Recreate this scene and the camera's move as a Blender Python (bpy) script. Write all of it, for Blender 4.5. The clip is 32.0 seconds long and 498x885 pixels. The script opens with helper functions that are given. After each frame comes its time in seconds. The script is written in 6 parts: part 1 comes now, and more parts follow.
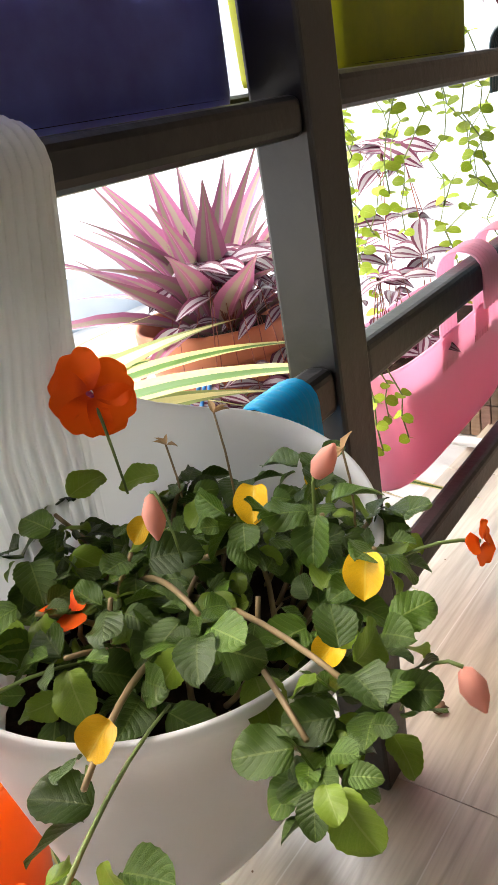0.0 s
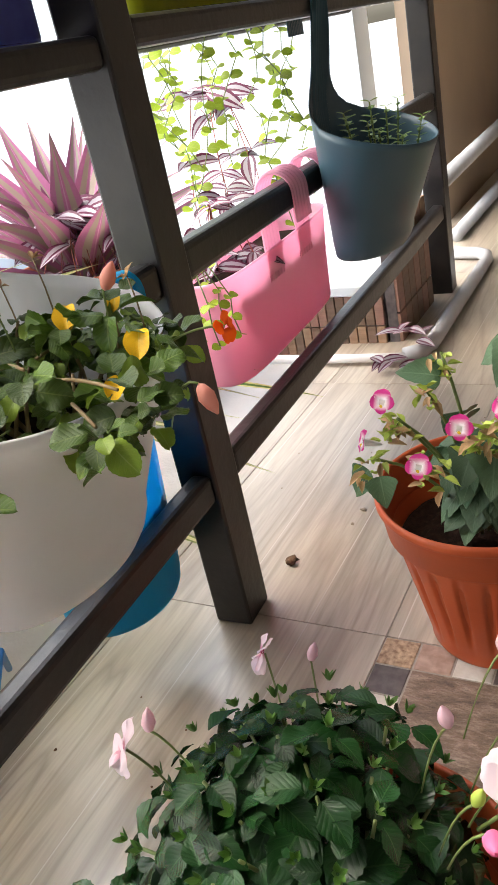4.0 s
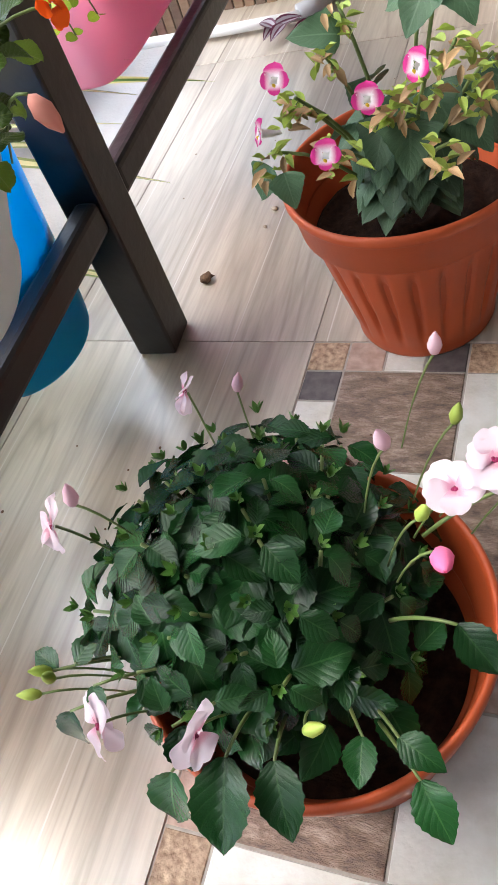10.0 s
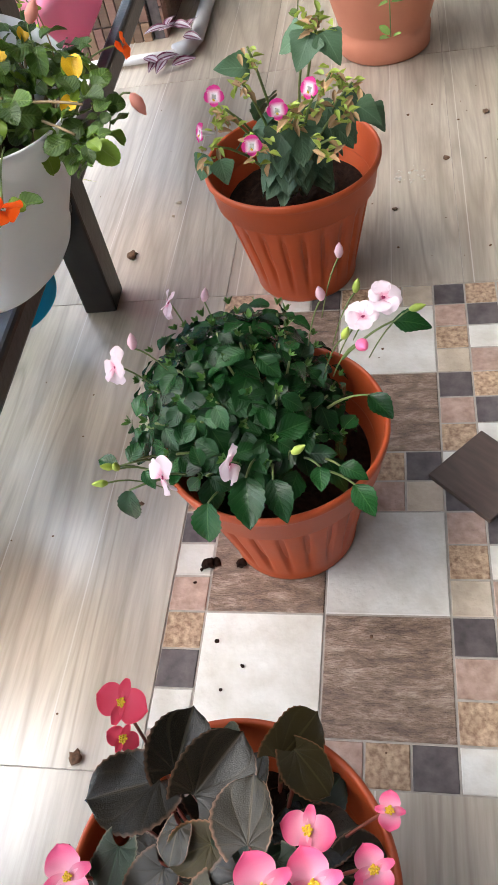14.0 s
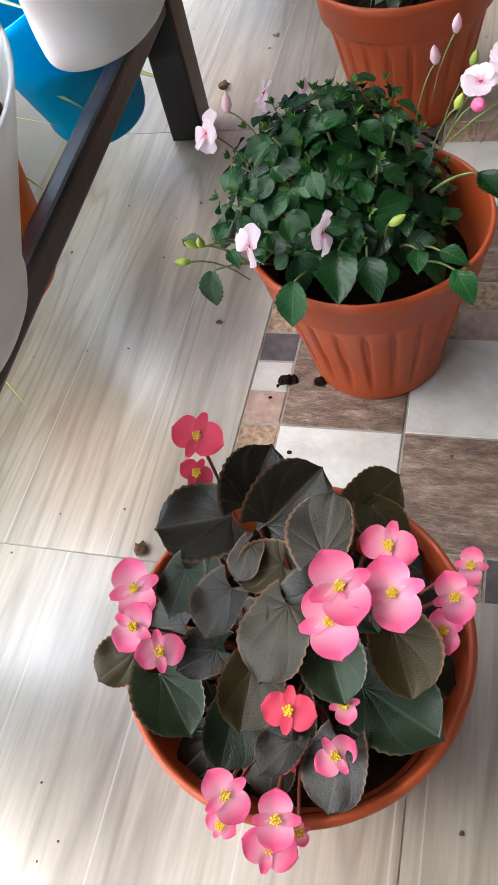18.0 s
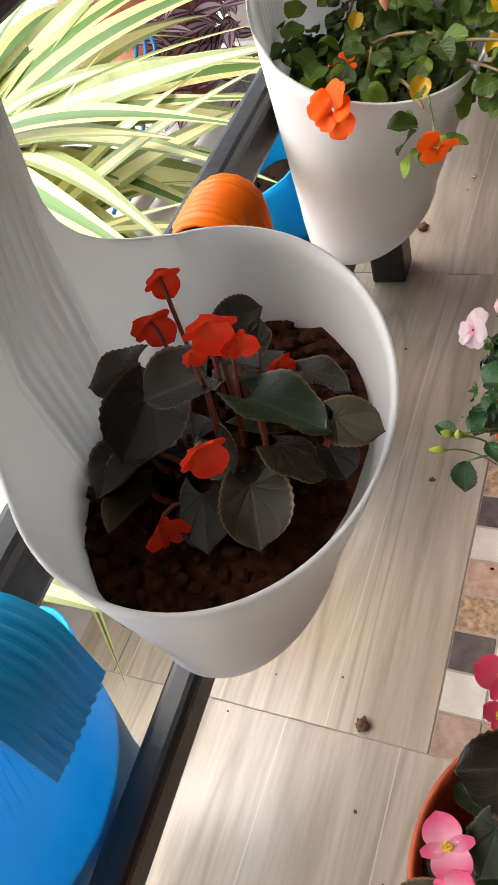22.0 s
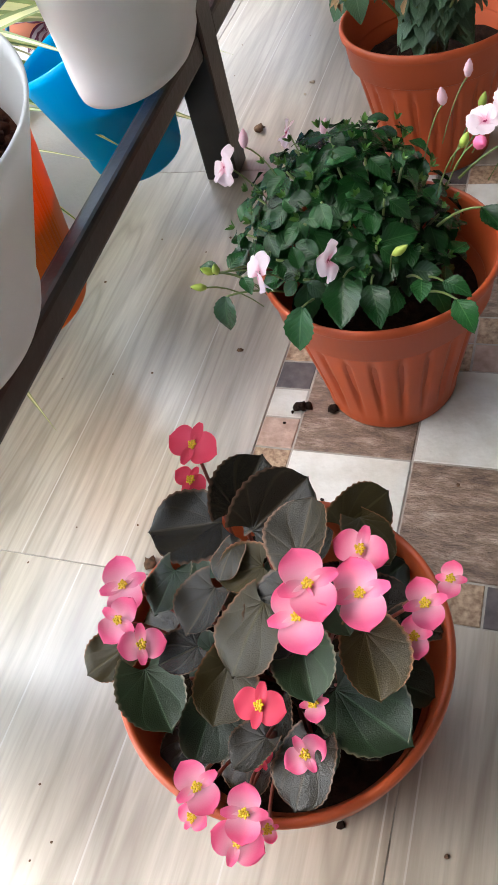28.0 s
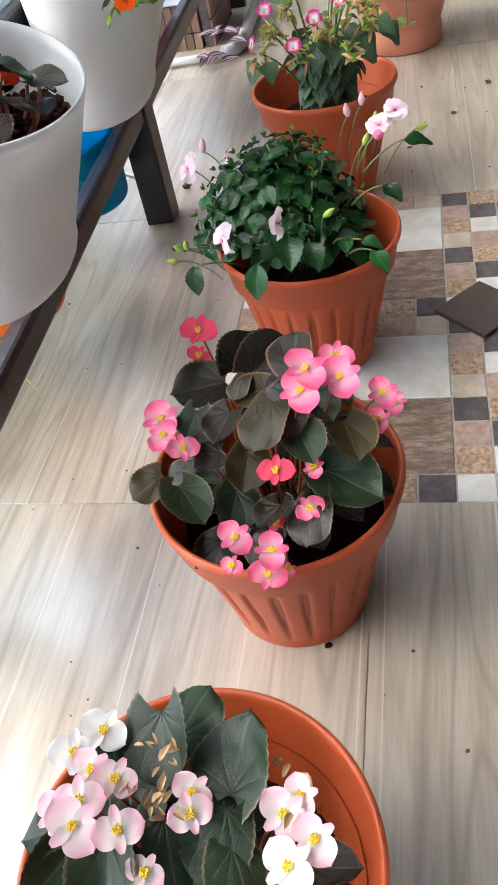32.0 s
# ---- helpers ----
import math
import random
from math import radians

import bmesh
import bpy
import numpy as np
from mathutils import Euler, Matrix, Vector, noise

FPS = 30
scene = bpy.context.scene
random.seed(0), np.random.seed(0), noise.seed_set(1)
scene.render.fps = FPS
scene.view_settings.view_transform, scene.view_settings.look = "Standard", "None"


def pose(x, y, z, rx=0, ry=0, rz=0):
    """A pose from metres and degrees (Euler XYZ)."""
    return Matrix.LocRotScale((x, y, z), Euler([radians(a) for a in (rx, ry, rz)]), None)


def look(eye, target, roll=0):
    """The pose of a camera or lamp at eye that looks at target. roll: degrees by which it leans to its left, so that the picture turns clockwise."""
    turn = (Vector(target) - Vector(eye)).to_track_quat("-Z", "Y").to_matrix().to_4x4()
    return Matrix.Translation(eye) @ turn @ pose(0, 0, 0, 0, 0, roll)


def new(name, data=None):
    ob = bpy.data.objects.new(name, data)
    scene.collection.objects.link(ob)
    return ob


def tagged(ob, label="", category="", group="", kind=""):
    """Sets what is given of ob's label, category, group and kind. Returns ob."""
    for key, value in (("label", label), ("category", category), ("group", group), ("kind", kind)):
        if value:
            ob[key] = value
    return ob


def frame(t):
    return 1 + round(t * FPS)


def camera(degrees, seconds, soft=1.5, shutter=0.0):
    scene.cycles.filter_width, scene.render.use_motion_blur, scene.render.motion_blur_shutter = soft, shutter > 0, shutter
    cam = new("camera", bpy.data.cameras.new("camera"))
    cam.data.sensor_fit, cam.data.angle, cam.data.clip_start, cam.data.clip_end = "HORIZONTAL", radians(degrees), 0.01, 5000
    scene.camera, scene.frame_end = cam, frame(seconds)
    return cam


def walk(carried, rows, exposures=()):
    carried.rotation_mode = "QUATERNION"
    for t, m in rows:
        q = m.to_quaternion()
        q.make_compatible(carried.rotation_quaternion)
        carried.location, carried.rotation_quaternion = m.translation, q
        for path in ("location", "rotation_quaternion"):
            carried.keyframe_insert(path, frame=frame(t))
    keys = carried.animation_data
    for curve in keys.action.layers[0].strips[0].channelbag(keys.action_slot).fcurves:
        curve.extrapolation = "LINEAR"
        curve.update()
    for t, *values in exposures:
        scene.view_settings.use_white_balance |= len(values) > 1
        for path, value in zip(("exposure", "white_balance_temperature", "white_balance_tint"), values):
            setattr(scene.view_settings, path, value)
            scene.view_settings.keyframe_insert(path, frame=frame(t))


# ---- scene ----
cam = camera(35.3, 32.0)
PATH = [
    (0, (0.175, 0.181, 0.779), (-1.002, 1.596, -0.005), -9.9),
    (0.5, (0.199, 0.170, 0.767), (-0.964, 1.630, 0.050), -9.5),
    (1, (0.230, 0.157, 0.770), (-0.931, 1.626, 0.069), -9.5),
    (1.5, (0.249, 0.119, 0.797), (-0.919, 1.592, 0.115), -9.5),
    (2, (0.265, 0.095, 0.806), (-0.911, 1.561, 0.125), -9.3),
    (2.5, (0.286, 0.061, 0.782), (-0.884, 1.507, 0.048), -9.3),
    (3, (0.309, 0.050, 0.776), (-0.817, 1.506, -0.006), -10.1),
    (3.5, (0.326, 0.048, 0.755), (-0.709, 1.545, -0.076), -11.5),
    (5.5, (0.356, 0.012, 0.72), (-0.488, 1.466, -0.363), -16.5),
    (6, (0.366, 0.032, 0.698), (-0.434, 1.452, -0.462), -18.5),
    (6.5, (0.367, 0.058, 0.672), (-0.402, 1.4, -0.596), -20.6),
    (7, (0.361, 0.078, 0.659), (-0.401, 1.331, -0.701), -22.3),
    (7.5, (0.364, 0.105, 0.658), (-0.386, 1.309, -0.751), -22.9),
    (8, (0.373, 0.12, 0.675), (-0.372, 1.306, -0.753), -23.2),
    (8.5, (0.358, 0.118, 0.679), (-0.39, 1.26, -0.783), -23.5),
    (9, (0.342, 0.122, 0.7), (-0.416, 1.249, -0.768), -23.8),
    (9.5, (0.326, 0.118, 0.708), (-0.436, 1.236, -0.764), -23.8),
    (10, (0.319, 0.107, 0.709), (-0.442, 1.204, -0.78), -24.1),
    (10.5, (0.3, 0.1, 0.709), (-0.456, 1.186, -0.79), -24.3),
    (11, (0.294, 0.069, 0.724), (-0.44, 1.147, -0.792), -23.8),
    (11.5, (0.309, 0.031, 0.774), (-0.302, 1.145, -0.771), -21.9),
    (12, (0.308, -0.026, 0.825), (-0.121, 1.125, -0.753), -18.8),
    (12.5, (0.305, -0.089, 0.866), (-0.027, 1.119, -0.694), -15.8),
    (13, (0.308, -0.143, 0.876), (-0.014, 1.084, -0.67), -15.2),
    (13.5, (0.317, -0.188, 0.907), (-0.076, 1.049, -0.616), -15.6),
    (14, (0.299, -0.235, 0.876), (-0.09, 0.996, -0.651), -14.7),
    (14.5, (0.297, -0.268, 0.831), (-0.08, 0.937, -0.719), -13.2),
    (16.5, (0.298, -0.346, 0.757), (-0.12, 0.733, -0.874), -13.8),
    (17, (0.284, -0.348, 0.761), (-0.192, 0.707, -0.87), -15.7),
    (17.5, (0.281, -0.344, 0.764), (-0.244, 0.703, -0.857), -17.7),
    (18, (0.278, -0.331, 0.765), (-0.27, 0.723, -0.844), -18.3),
    (18.5, (0.265, -0.313, 0.777), (-0.317, 0.744, -0.818), -19.1),
    (19, (0.253, -0.293, 0.798), (-0.365, 0.771, -0.778), -19.6),
    (19.5, (0.233, -0.273, 0.832), (-0.428, 0.808, -0.715), -19.4),
    (20, (0.206, -0.266, 0.845), (-0.484, 0.832, -0.679), -18.5),
    (20.5, (0.183, -0.263, 0.86), (-0.516, 0.848, -0.648), -18.1),
    (21, (0.153, -0.268, 0.87), (-0.561, 0.853, -0.625), -18.2),
    (21.5, (0.137, -0.271, 0.87), (-0.597, 0.854, -0.611), -19.0),
    (22, (0.124, -0.277, 0.873), (-0.672, 0.838, -0.584), -20.9),
    (22.5, (0.124, -0.272, 0.876), (-0.717, 0.836, -0.562), -22.6),
    (23, (0.133, -0.256, 0.879), (-0.703, 0.873, -0.544), -23.4),
    (23.5, (0.141, -0.241, 0.886), (-0.703, 0.932, -0.496), -23.5),
    (24, (0.154, -0.243, 0.891), (-0.699, 0.948, -0.47), -23.8),
    (24.5, (0.156, -0.257, 0.887), (-0.704, 0.941, -0.464), -24.3),
    (25, (0.182, -0.287, 0.872), (-0.662, 0.921, -0.481), -23.9),
    (25.5, (0.216, -0.323, 0.852), (-0.547, 0.902, -0.531), -22.1),
    (26, (0.249, -0.344, 0.834), (-0.438, 0.9, -0.574), -20.6),
    (26.5, (0.268, -0.339, 0.794), (-0.377, 0.873, -0.66), -20.2),
    (28.5, (0.341, -0.377, 0.764), (-0.324, 0.724, -0.767), -18.4),
    (29, (0.355, -0.411, 0.767), (-0.299, 0.688, -0.771), -18.3),
    (29.5, (0.368, -0.434, 0.757), (-0.279, 0.678, -0.774), -20.1),
    (30, (0.356, -0.489, 0.765), (-0.23, 0.684, -0.746), -18.0),
    (30.5, (0.345, -0.546, 0.756), (-0.179, 0.722, -0.7), -15.4),
    (31, (0.331, -0.598, 0.743), (-0.169, 0.722, -0.674), -14.8),
    (31.5, (0.308, -0.64, 0.749), (-0.186, 0.704, -0.647), -14.5),
    (32, (0.312, -0.669, 0.781), (-0.129, 0.713, -0.595), -13.6),
]
# the picture is a little darker and warmer while the bright planters fill it
LIGHTNESS = [(0, 2.15, 6900, 9), (3, 2.0, 6900, 9), (6, 2.05, 6100, 7), (9, 2.12, 6000, 7), (14, 2.05, 6000, 7), (18, 1.92, 5850, 5),
             (20, 1.67, 6450, 8), (23, 1.70, 6750, 9), (26, 1.76, 6600, 8), (28.5, 1.93, 5900, 5), (32, 2.02, 5900, 5)]
walk(cam, [(t, look(eye, target, roll)) for t, eye, target, roll in PATH], LIGHTNESS)

# ---- world, sun, exposure ----
world = bpy.data.worlds.new("world")
scene.world = world
world.use_nodes = True
_n, _l = world.node_tree.nodes, world.node_tree.links
sky = _n.new("ShaderNodeTexSky")
sky.sky_type = "NISHITA"
sky.sun_disc = False
sky.sun_elevation, sky.sun_rotation = radians(54), radians(-108)
sky.dust_density, sky.air_density = 4.0, 1.0
_n["Background"].inputs["Strength"].default_value = 0.15
_l.new(sky.outputs[0], _n["Background"].inputs["Color"])
sun_data = bpy.data.lights.new("sun", "SUN")
sun_data.energy, sun_data.angle, sun_data.color = 2.2, radians(95), (1.0, 0.985, 0.965)
sun = new("sun", sun_data)
sun.matrix_world = look((-2.8, -0.9, 4.1), (0, 0, 0))


# ---- materials ----
def mat(name, color, rough=0.5, metal=0.0, vary=0.12, scale=30.0, bump=0.15, bump_scale=200.0, color2=None,
        stretch=(1, 1, 1), spec=0.5, island=0.0, coords="Object", sub=0.0):
    m = bpy.data.materials.new(name)
    m.use_nodes = True
    n, l = m.node_tree.nodes, m.node_tree.links
    b = n["Principled BSDF"]
    b.inputs["Roughness"].default_value = rough
    b.inputs["Metallic"].default_value = metal
    b.inputs["Specular IOR Level"].default_value = spec
    if sub:
        b.inputs["Subsurface Weight"].default_value = sub
        b.inputs["Subsurface Radius"].default_value = (0.004, 0.002, 0.001)
    tc = n.new("ShaderNodeTexCoord")
    mp = n.new("ShaderNodeMapping")
    mp.inputs["Scale"].default_value = stretch
    l.new(tc.outputs[coords], mp.inputs[0])
    if island:
        oi = n.new("ShaderNodeObjectInfo")
        sc = n.new("ShaderNodeVectorMath")
        sc.operation = "SCALE"
        sc.inputs[0].default_value = (13.0, 29.0, 7.0)
        l.new(oi.outputs["Random"], sc.inputs["Scale"])
        l.new(sc.outputs[0], mp.inputs["Location"])
    n1 = n.new("ShaderNodeTexNoise")
    n1.inputs["Scale"].default_value, n1.inputs["Detail"].default_value = scale, 6
    l.new(mp.outputs[0], n1.inputs["Vector"])
    ramp = n.new("ShaderNodeValToRGB")
    c2 = color2 or tuple(c * (1 - 2 * vary) for c in color)
    ramp.color_ramp.elements[0].position, ramp.color_ramp.elements[1].position = 0.32, 0.68
    ramp.color_ramp.elements[0].color = (*c2, 1)
    ramp.color_ramp.elements[1].color = (*color, 1)
    l.new(n1.outputs["Fac"], ramp.inputs[0])
    out = ramp.outputs[0]
    if island:
        hs = n.new("ShaderNodeHueSaturation")
        mr = n.new("ShaderNodeMapRange")
        mr.inputs["To Min"].default_value, mr.inputs["To Max"].default_value = 1 - island, 1 + island
        l.new(oi.outputs["Random"], mr.inputs["Value"])
        l.new(mr.outputs[0], hs.inputs["Value"])
        l.new(out, hs.inputs["Color"])
        out = hs.outputs[0]
    l.new(out, b.inputs["Base Color"])
    n2 = n.new("ShaderNodeTexNoise")
    n2.inputs["Scale"].default_value, n2.inputs["Detail"].default_value = bump_scale, 4
    l.new(mp.outputs[0], n2.inputs["Vector"])
    bp = n.new("ShaderNodeBump")
    bp.inputs["Strength"].default_value, bp.inputs["Distance"].default_value = bump, 0.002
    l.new(n2.outputs["Fac"], bp.inputs["Height"])
    l.new(bp.outputs[0], b.inputs["Normal"])
    rr = n.new("ShaderNodeMapRange")
    rr.inputs["To Min"].default_value, rr.inputs["To Max"].default_value = max(0.03, rough - 0.1), min(1, rough + 0.1)
    l.new(n1.outputs["Fac"], rr.inputs["Value"])
    l.new(rr.outputs[0], b.inputs["Roughness"])
    return m


def leaf_mat(name, color, vein, edge=None, rough=0.35, veins=9.0, vary=0.3, trans=0.12, bump=0.2, stripes=None, spec=0.3, palm=False):
    """A leaf: uv x across (0.5 is the midrib), uv y from stalk to tip."""
    m = bpy.data.materials.new(name)
    m.use_nodes = True
    n, l = m.node_tree.nodes, m.node_tree.links
    b = n["Principled BSDF"]
    b.inputs["Roughness"].default_value = rough
    b.inputs["Specular IOR Level"].default_value = spec

    def math_(op, a, c=None):
        k = n.new("ShaderNodeMath")
        k.operation = op
        for i, v in enumerate((a, c)):
            if v is None:
                continue
            if isinstance(v, (int, float)):
                k.inputs[i].default_value = v
            else:
                l.new(v, k.inputs[i])
        return k.outputs[0]

    def mix(f, a, c):
        k = n.new("ShaderNodeMix")
        k.data_type = "RGBA"
        l.new(f, k.inputs[0])
        for i, v in ((6, a), (7, c)):
            if isinstance(v, tuple):
                k.inputs[i].default_value = (*v, 1)
            else:
                l.new(v, k.inputs[i])
        return k.outputs[2]

    uv = n.new("ShaderNodeUVMap")
    sp = n.new("ShaderNodeSeparateXYZ")
    l.new(uv.outputs[0], sp.inputs[0])
    across = math_("ABSOLUTE", math_("SUBTRACT", sp.outputs[0], 0.5))
    rib = math_("LESS_THAN", across, 0.022)
    saw = math_("PINGPONG", math_("MULTIPLY", math_("SUBTRACT", sp.outputs[1], math_("MULTIPLY", across, 0.7)), veins), 0.5)
    if palm:
        # veins spread from the stalk
        ang = math_("ARCTAN2", math_("SUBTRACT", sp.outputs[0], 0.5), math_("ADD", sp.outputs[1], 0.02))
        saw = math_("PINGPONG", math_("MULTIPLY", ang, veins), 0.5)
    side = math_("MAXIMUM", math_("SUBTRACT", 1.0, math_("MULTIPLY", saw, 9.0)), 0.0)
    v = math_("MAXIMUM", math_("MULTIPLY", rib, 0.8), math_("MULTIPLY", side, 0.32))
    tc = n.new("ShaderNodeTexCoord")
    ns = n.new("ShaderNodeTexNoise")
    ns.inputs["Scale"].default_value, ns.inputs["Detail"].default_value = 60, 5
    l.new(tc.outputs["Object"], ns.inputs["Vector"])
    oi = n.new("ShaderNodeObjectInfo")
    mr = n.new("ShaderNodeMapRange")
    mr.inputs["To Min"].default_value, mr.inputs["To Max"].default_value = 1 - vary, 1 + vary
    l.new(oi.outputs["Random"], mr.inputs["Value"])
    base = mix(ns.outputs["Fac"], tuple(c * 0.65 for c in color), tuple(min(1, c * 1.35) for c in color))
    if edge:
        em = n.new("ShaderNodeMapRange")
        em.inputs["From Min"].default_value, em.inputs["From Max"].default_value = 0.455, 0.495
        l.new(across, em.inputs["Value"])
        base = mix(em.outputs[0], base, edge)
    if stripes:
        inner, outer, col = stripes
        band = math_("MULTIPLY", math_("GREATER_THAN", across, inner), math_("LESS_THAN", across, outer))
        base = mix(band, base, col)
    base = mix(v, base, vein)
    hs = n.new("ShaderNodeHueSaturation")
    l.new(mr.outputs[0], hs.inputs["Value"])
    l.new(base, hs.inputs["Color"])
    l.new(hs.outputs[0], b.inputs["Base Color"])
    bp = n.new("ShaderNodeBump")
    bp.inputs["Strength"].default_value, bp.inputs["Distance"].default_value = bump, 0.0015
    l.new(math_("ADD", math_("MULTIPLY", math_("SQRT", saw), 0.5), math_("MULTIPLY", ns.outputs["Fac"], 0.35)), bp.inputs["Height"])
    l.new(bp.outputs[0], b.inputs["Normal"])
    tr = n.new("ShaderNodeBsdfTranslucent")
    l.new(hs.outputs[0], tr.inputs["Color"])
    ms = n.new("ShaderNodeMixShader")
    ms.inputs[0].default_value = trans
    l.new(b.outputs[0], ms.inputs[1])
    l.new(tr.outputs[0], ms.inputs[2])
    l.new(ms.outputs[0], n["Material Output"].inputs["Surface"])
    return m


def petal_mat(name, base, tip, trans=0.3, rough=0.5, vary=0.08, power=1.0):
    """A petal: uv y from throat to edge."""
    m = bpy.data.materials.new(name)
    m.use_nodes = True
    n, l = m.node_tree.nodes, m.node_tree.links
    b = n["Principled BSDF"]
    b.inputs["Roughness"].default_value = rough
    b.inputs["Specular IOR Level"].default_value = 0.15
    uv = n.new("ShaderNodeUVMap")
    sp = n.new("ShaderNodeSeparateXYZ")
    l.new(uv.outputs[0], sp.inputs[0])
    ns = n.new("ShaderNodeTexNoise")
    ns.inputs["Scale"].default_value = 90
    tc = n.new("ShaderNodeTexCoord")
    l.new(tc.outputs["Object"], ns.inputs["Vector"])
    ad = n.new("ShaderNodeMath")
    ad.operation = "MULTIPLY_ADD"
    ad.inputs[1].default_value, ad.inputs[2].default_value = 0.3, -0.15
    l.new(ns.outputs["Fac"], ad.inputs[0])
    sm = n.new("ShaderNodeMath")
    l.new(sp.outputs[1], sm.inputs[0])
    l.new(ad.outputs[0], sm.inputs[1])
    ramp = n.new("ShaderNodeValToRGB")
    ramp.color_ramp.elements[0].position, ramp.color_ramp.elements[1].position = 0.1, 0.1 + 0.8 * power
    ramp.color_ramp.elements[0].color = (*base, 1)
    ramp.color_ramp.elements[1].color = (*tip, 1)
    l.new(sm.outputs[0], ramp.inputs[0])
    oi = n.new("ShaderNodeObjectInfo")
    mr = n.new("ShaderNodeMapRange")
    mr.inputs["To Min"].default_value, mr.inputs["To Max"].default_value = 1 - vary, 1 + vary
    l.new(oi.outputs["Random"], mr.inputs["Value"])
    hs = n.new("ShaderNodeHueSaturation")
    l.new(mr.outputs[0], hs.inputs["Value"])
    l.new(ramp.outputs[0], hs.inputs["Color"])
    l.new(hs.outputs[0], b.inputs["Base Color"])
    tr = n.new("ShaderNodeBsdfTranslucent")
    l.new(hs.outputs[0], tr.inputs["Color"])
    ms = n.new("ShaderNodeMixShader")
    ms.inputs[0].default_value = trans
    l.new(b.outputs[0], ms.inputs[1])
    l.new(tr.outputs[0], ms.inputs[2])
    l.new(ms.outputs[0], n["Material Output"].inputs["Surface"])
    return m


def wood_tile_mat():
    m = mat("wood_look_tile", (0.56, 0.50, 0.43), rough=0.3, scale=5.0, stretch=(9, 0.5, 1), color2=(0.36, 0.29, 0.23),
            bump=0.12, bump_scale=60, island=0.06, coords="Generated")
    n, l = m.node_tree.nodes, m.node_tree.links
    b = n["Principled BSDF"]
    tc = n.new("ShaderNodeTexCoord")
    oi = n.new("ShaderNodeObjectInfo")
    mp = n.new("ShaderNodeMapping")
    mp.inputs["Scale"].default_value = (6.5, 0.6, 1)
    l.new(tc.outputs["Object"], mp.inputs[0])
    cb = n.new("ShaderNodeCombineXYZ")
    ml = n.new("ShaderNodeMath")
    ml.operation = "MULTIPLY"
    ml.inputs[1].default_value = 37.0
    l.new(oi.outputs["Random"], ml.inputs[0])
    l.new(ml.outputs[0], cb.inputs[1])
    l.new(cb.outputs[0], mp.inputs["Location"])
    w = n.new("ShaderNodeTexNoise")
    w.inputs["Scale"].default_value, w.inputs["Detail"].default_value = 2.6, 5
    w.inputs["Roughness"].default_value, w.inputs["Distortion"].default_value = 0.6, 1.3
    l.new(mp.outputs[0], w.inputs["Vector"])
    r = n.new("ShaderNodeValToRGB")
    r.color_ramp.elements[0].position, r.color_ramp.elements[0].color = 0.30, (0.33, 0.275, 0.210, 1)
    r.color_ramp.elements[1].position, r.color_ramp.elements[1].color = 0.62, (0.505, 0.452, 0.368, 1)
    l.new(w.outputs["Fac"], r.inputs[0])
    # fine grain
    mp2 = n.new("ShaderNodeMapping")
    mp2.inputs["Scale"].default_value = (210, 11, 1)
    l.new(tc.outputs["Object"], mp2.inputs[0])
    g = n.new("ShaderNodeTexNoise")
    g.inputs["Scale"].default_value, g.inputs["Detail"].default_value = 1.0, 5
    l.new(mp2.outputs[0], g.inputs["Vector"])
    mx = n.new("ShaderNodeMix")
    mx.data_type, mx.blend_type = "RGBA", "MULTIPLY"
    mx.inputs[0].default_value = 0.6
    gr = n.new("ShaderNodeValToRGB")
    gr.color_ramp.elements[0].position, gr.color_ramp.elements[0].color = 0.3, (0.70, 0.67, 0.63, 1)
    gr.color_ramp.elements[1].position = 0.62
    l.new(g.outputs["Fac"], gr.inputs[0])
    l.new(r.outputs[0], mx.inputs[6])
    l.new(gr.outputs[0], mx.inputs[7])
    # growth rings show as thin wavy lines
    rg = n.new("ShaderNodeMath")
    rg.operation = "MULTIPLY"
    rg.inputs[1].default_value = 11.0
    w2 = n.new("ShaderNodeTexNoise")
    w2.inputs["Scale"].default_value, w2.inputs["Detail"].default_value = 1.1, 2
    w2.inputs["Distortion"].default_value = 0.4
    l.new(mp.outputs[0], w2.inputs["Vector"])
    l.new(w2.outputs["Fac"], rg.inputs[0])
    pg = n.new("ShaderNodeMath")
    pg.operation = "PINGPONG"
    pg.inputs[1].default_value = 0.5
    l.new(rg.outputs[0], pg.inputs[0])
    lr = n.new("ShaderNodeMapRange")
    lr.inputs["From Min"].default_value, lr.inputs["From Max"].default_value = 0.0, 0.20
    lr.inputs["To Min"].default_value, lr.inputs["To Max"].default_value = 0.58, 0.0
    l.new(pg.outputs[0], lr.inputs["Value"])
    mxr = n.new("ShaderNodeMix")
    mxr.data_type = "RGBA"
    l.new(lr.outputs[0], mxr.inputs[0])
    l.new(mx.outputs[2], mxr.inputs[6])
    mxr.inputs[7].default_value = (0.23, 0.175, 0.125, 1)
    # printed plank seams
    sp = n.new("ShaderNodeSeparateXYZ")
    l.new(tc.outputs["Object"], sp.inputs[0])
    pp = n.new("ShaderNodeMath")
    pp.operation = "PINGPONG"
    pp.inputs[1].default_value = 0.0665
    ofs = n.new("ShaderNodeMath")
    ofs.inputs[1].default_value = 0.05
    l.new(sp.outputs[0], ofs.inputs[0])
    l.new(ofs.outputs[0], pp.inputs[0])
    lt = n.new("ShaderNodeMath")
    lt.operation = "LESS_THAN"
    lt.inputs[1].default_value = 0.0009
    l.new(pp.outputs[0], lt.inputs[0])
    mx2 = n.new("ShaderNodeMix")
    mx2.data_type = "RGBA"
    l.new(lt.outputs[0], mx2.inputs[0])
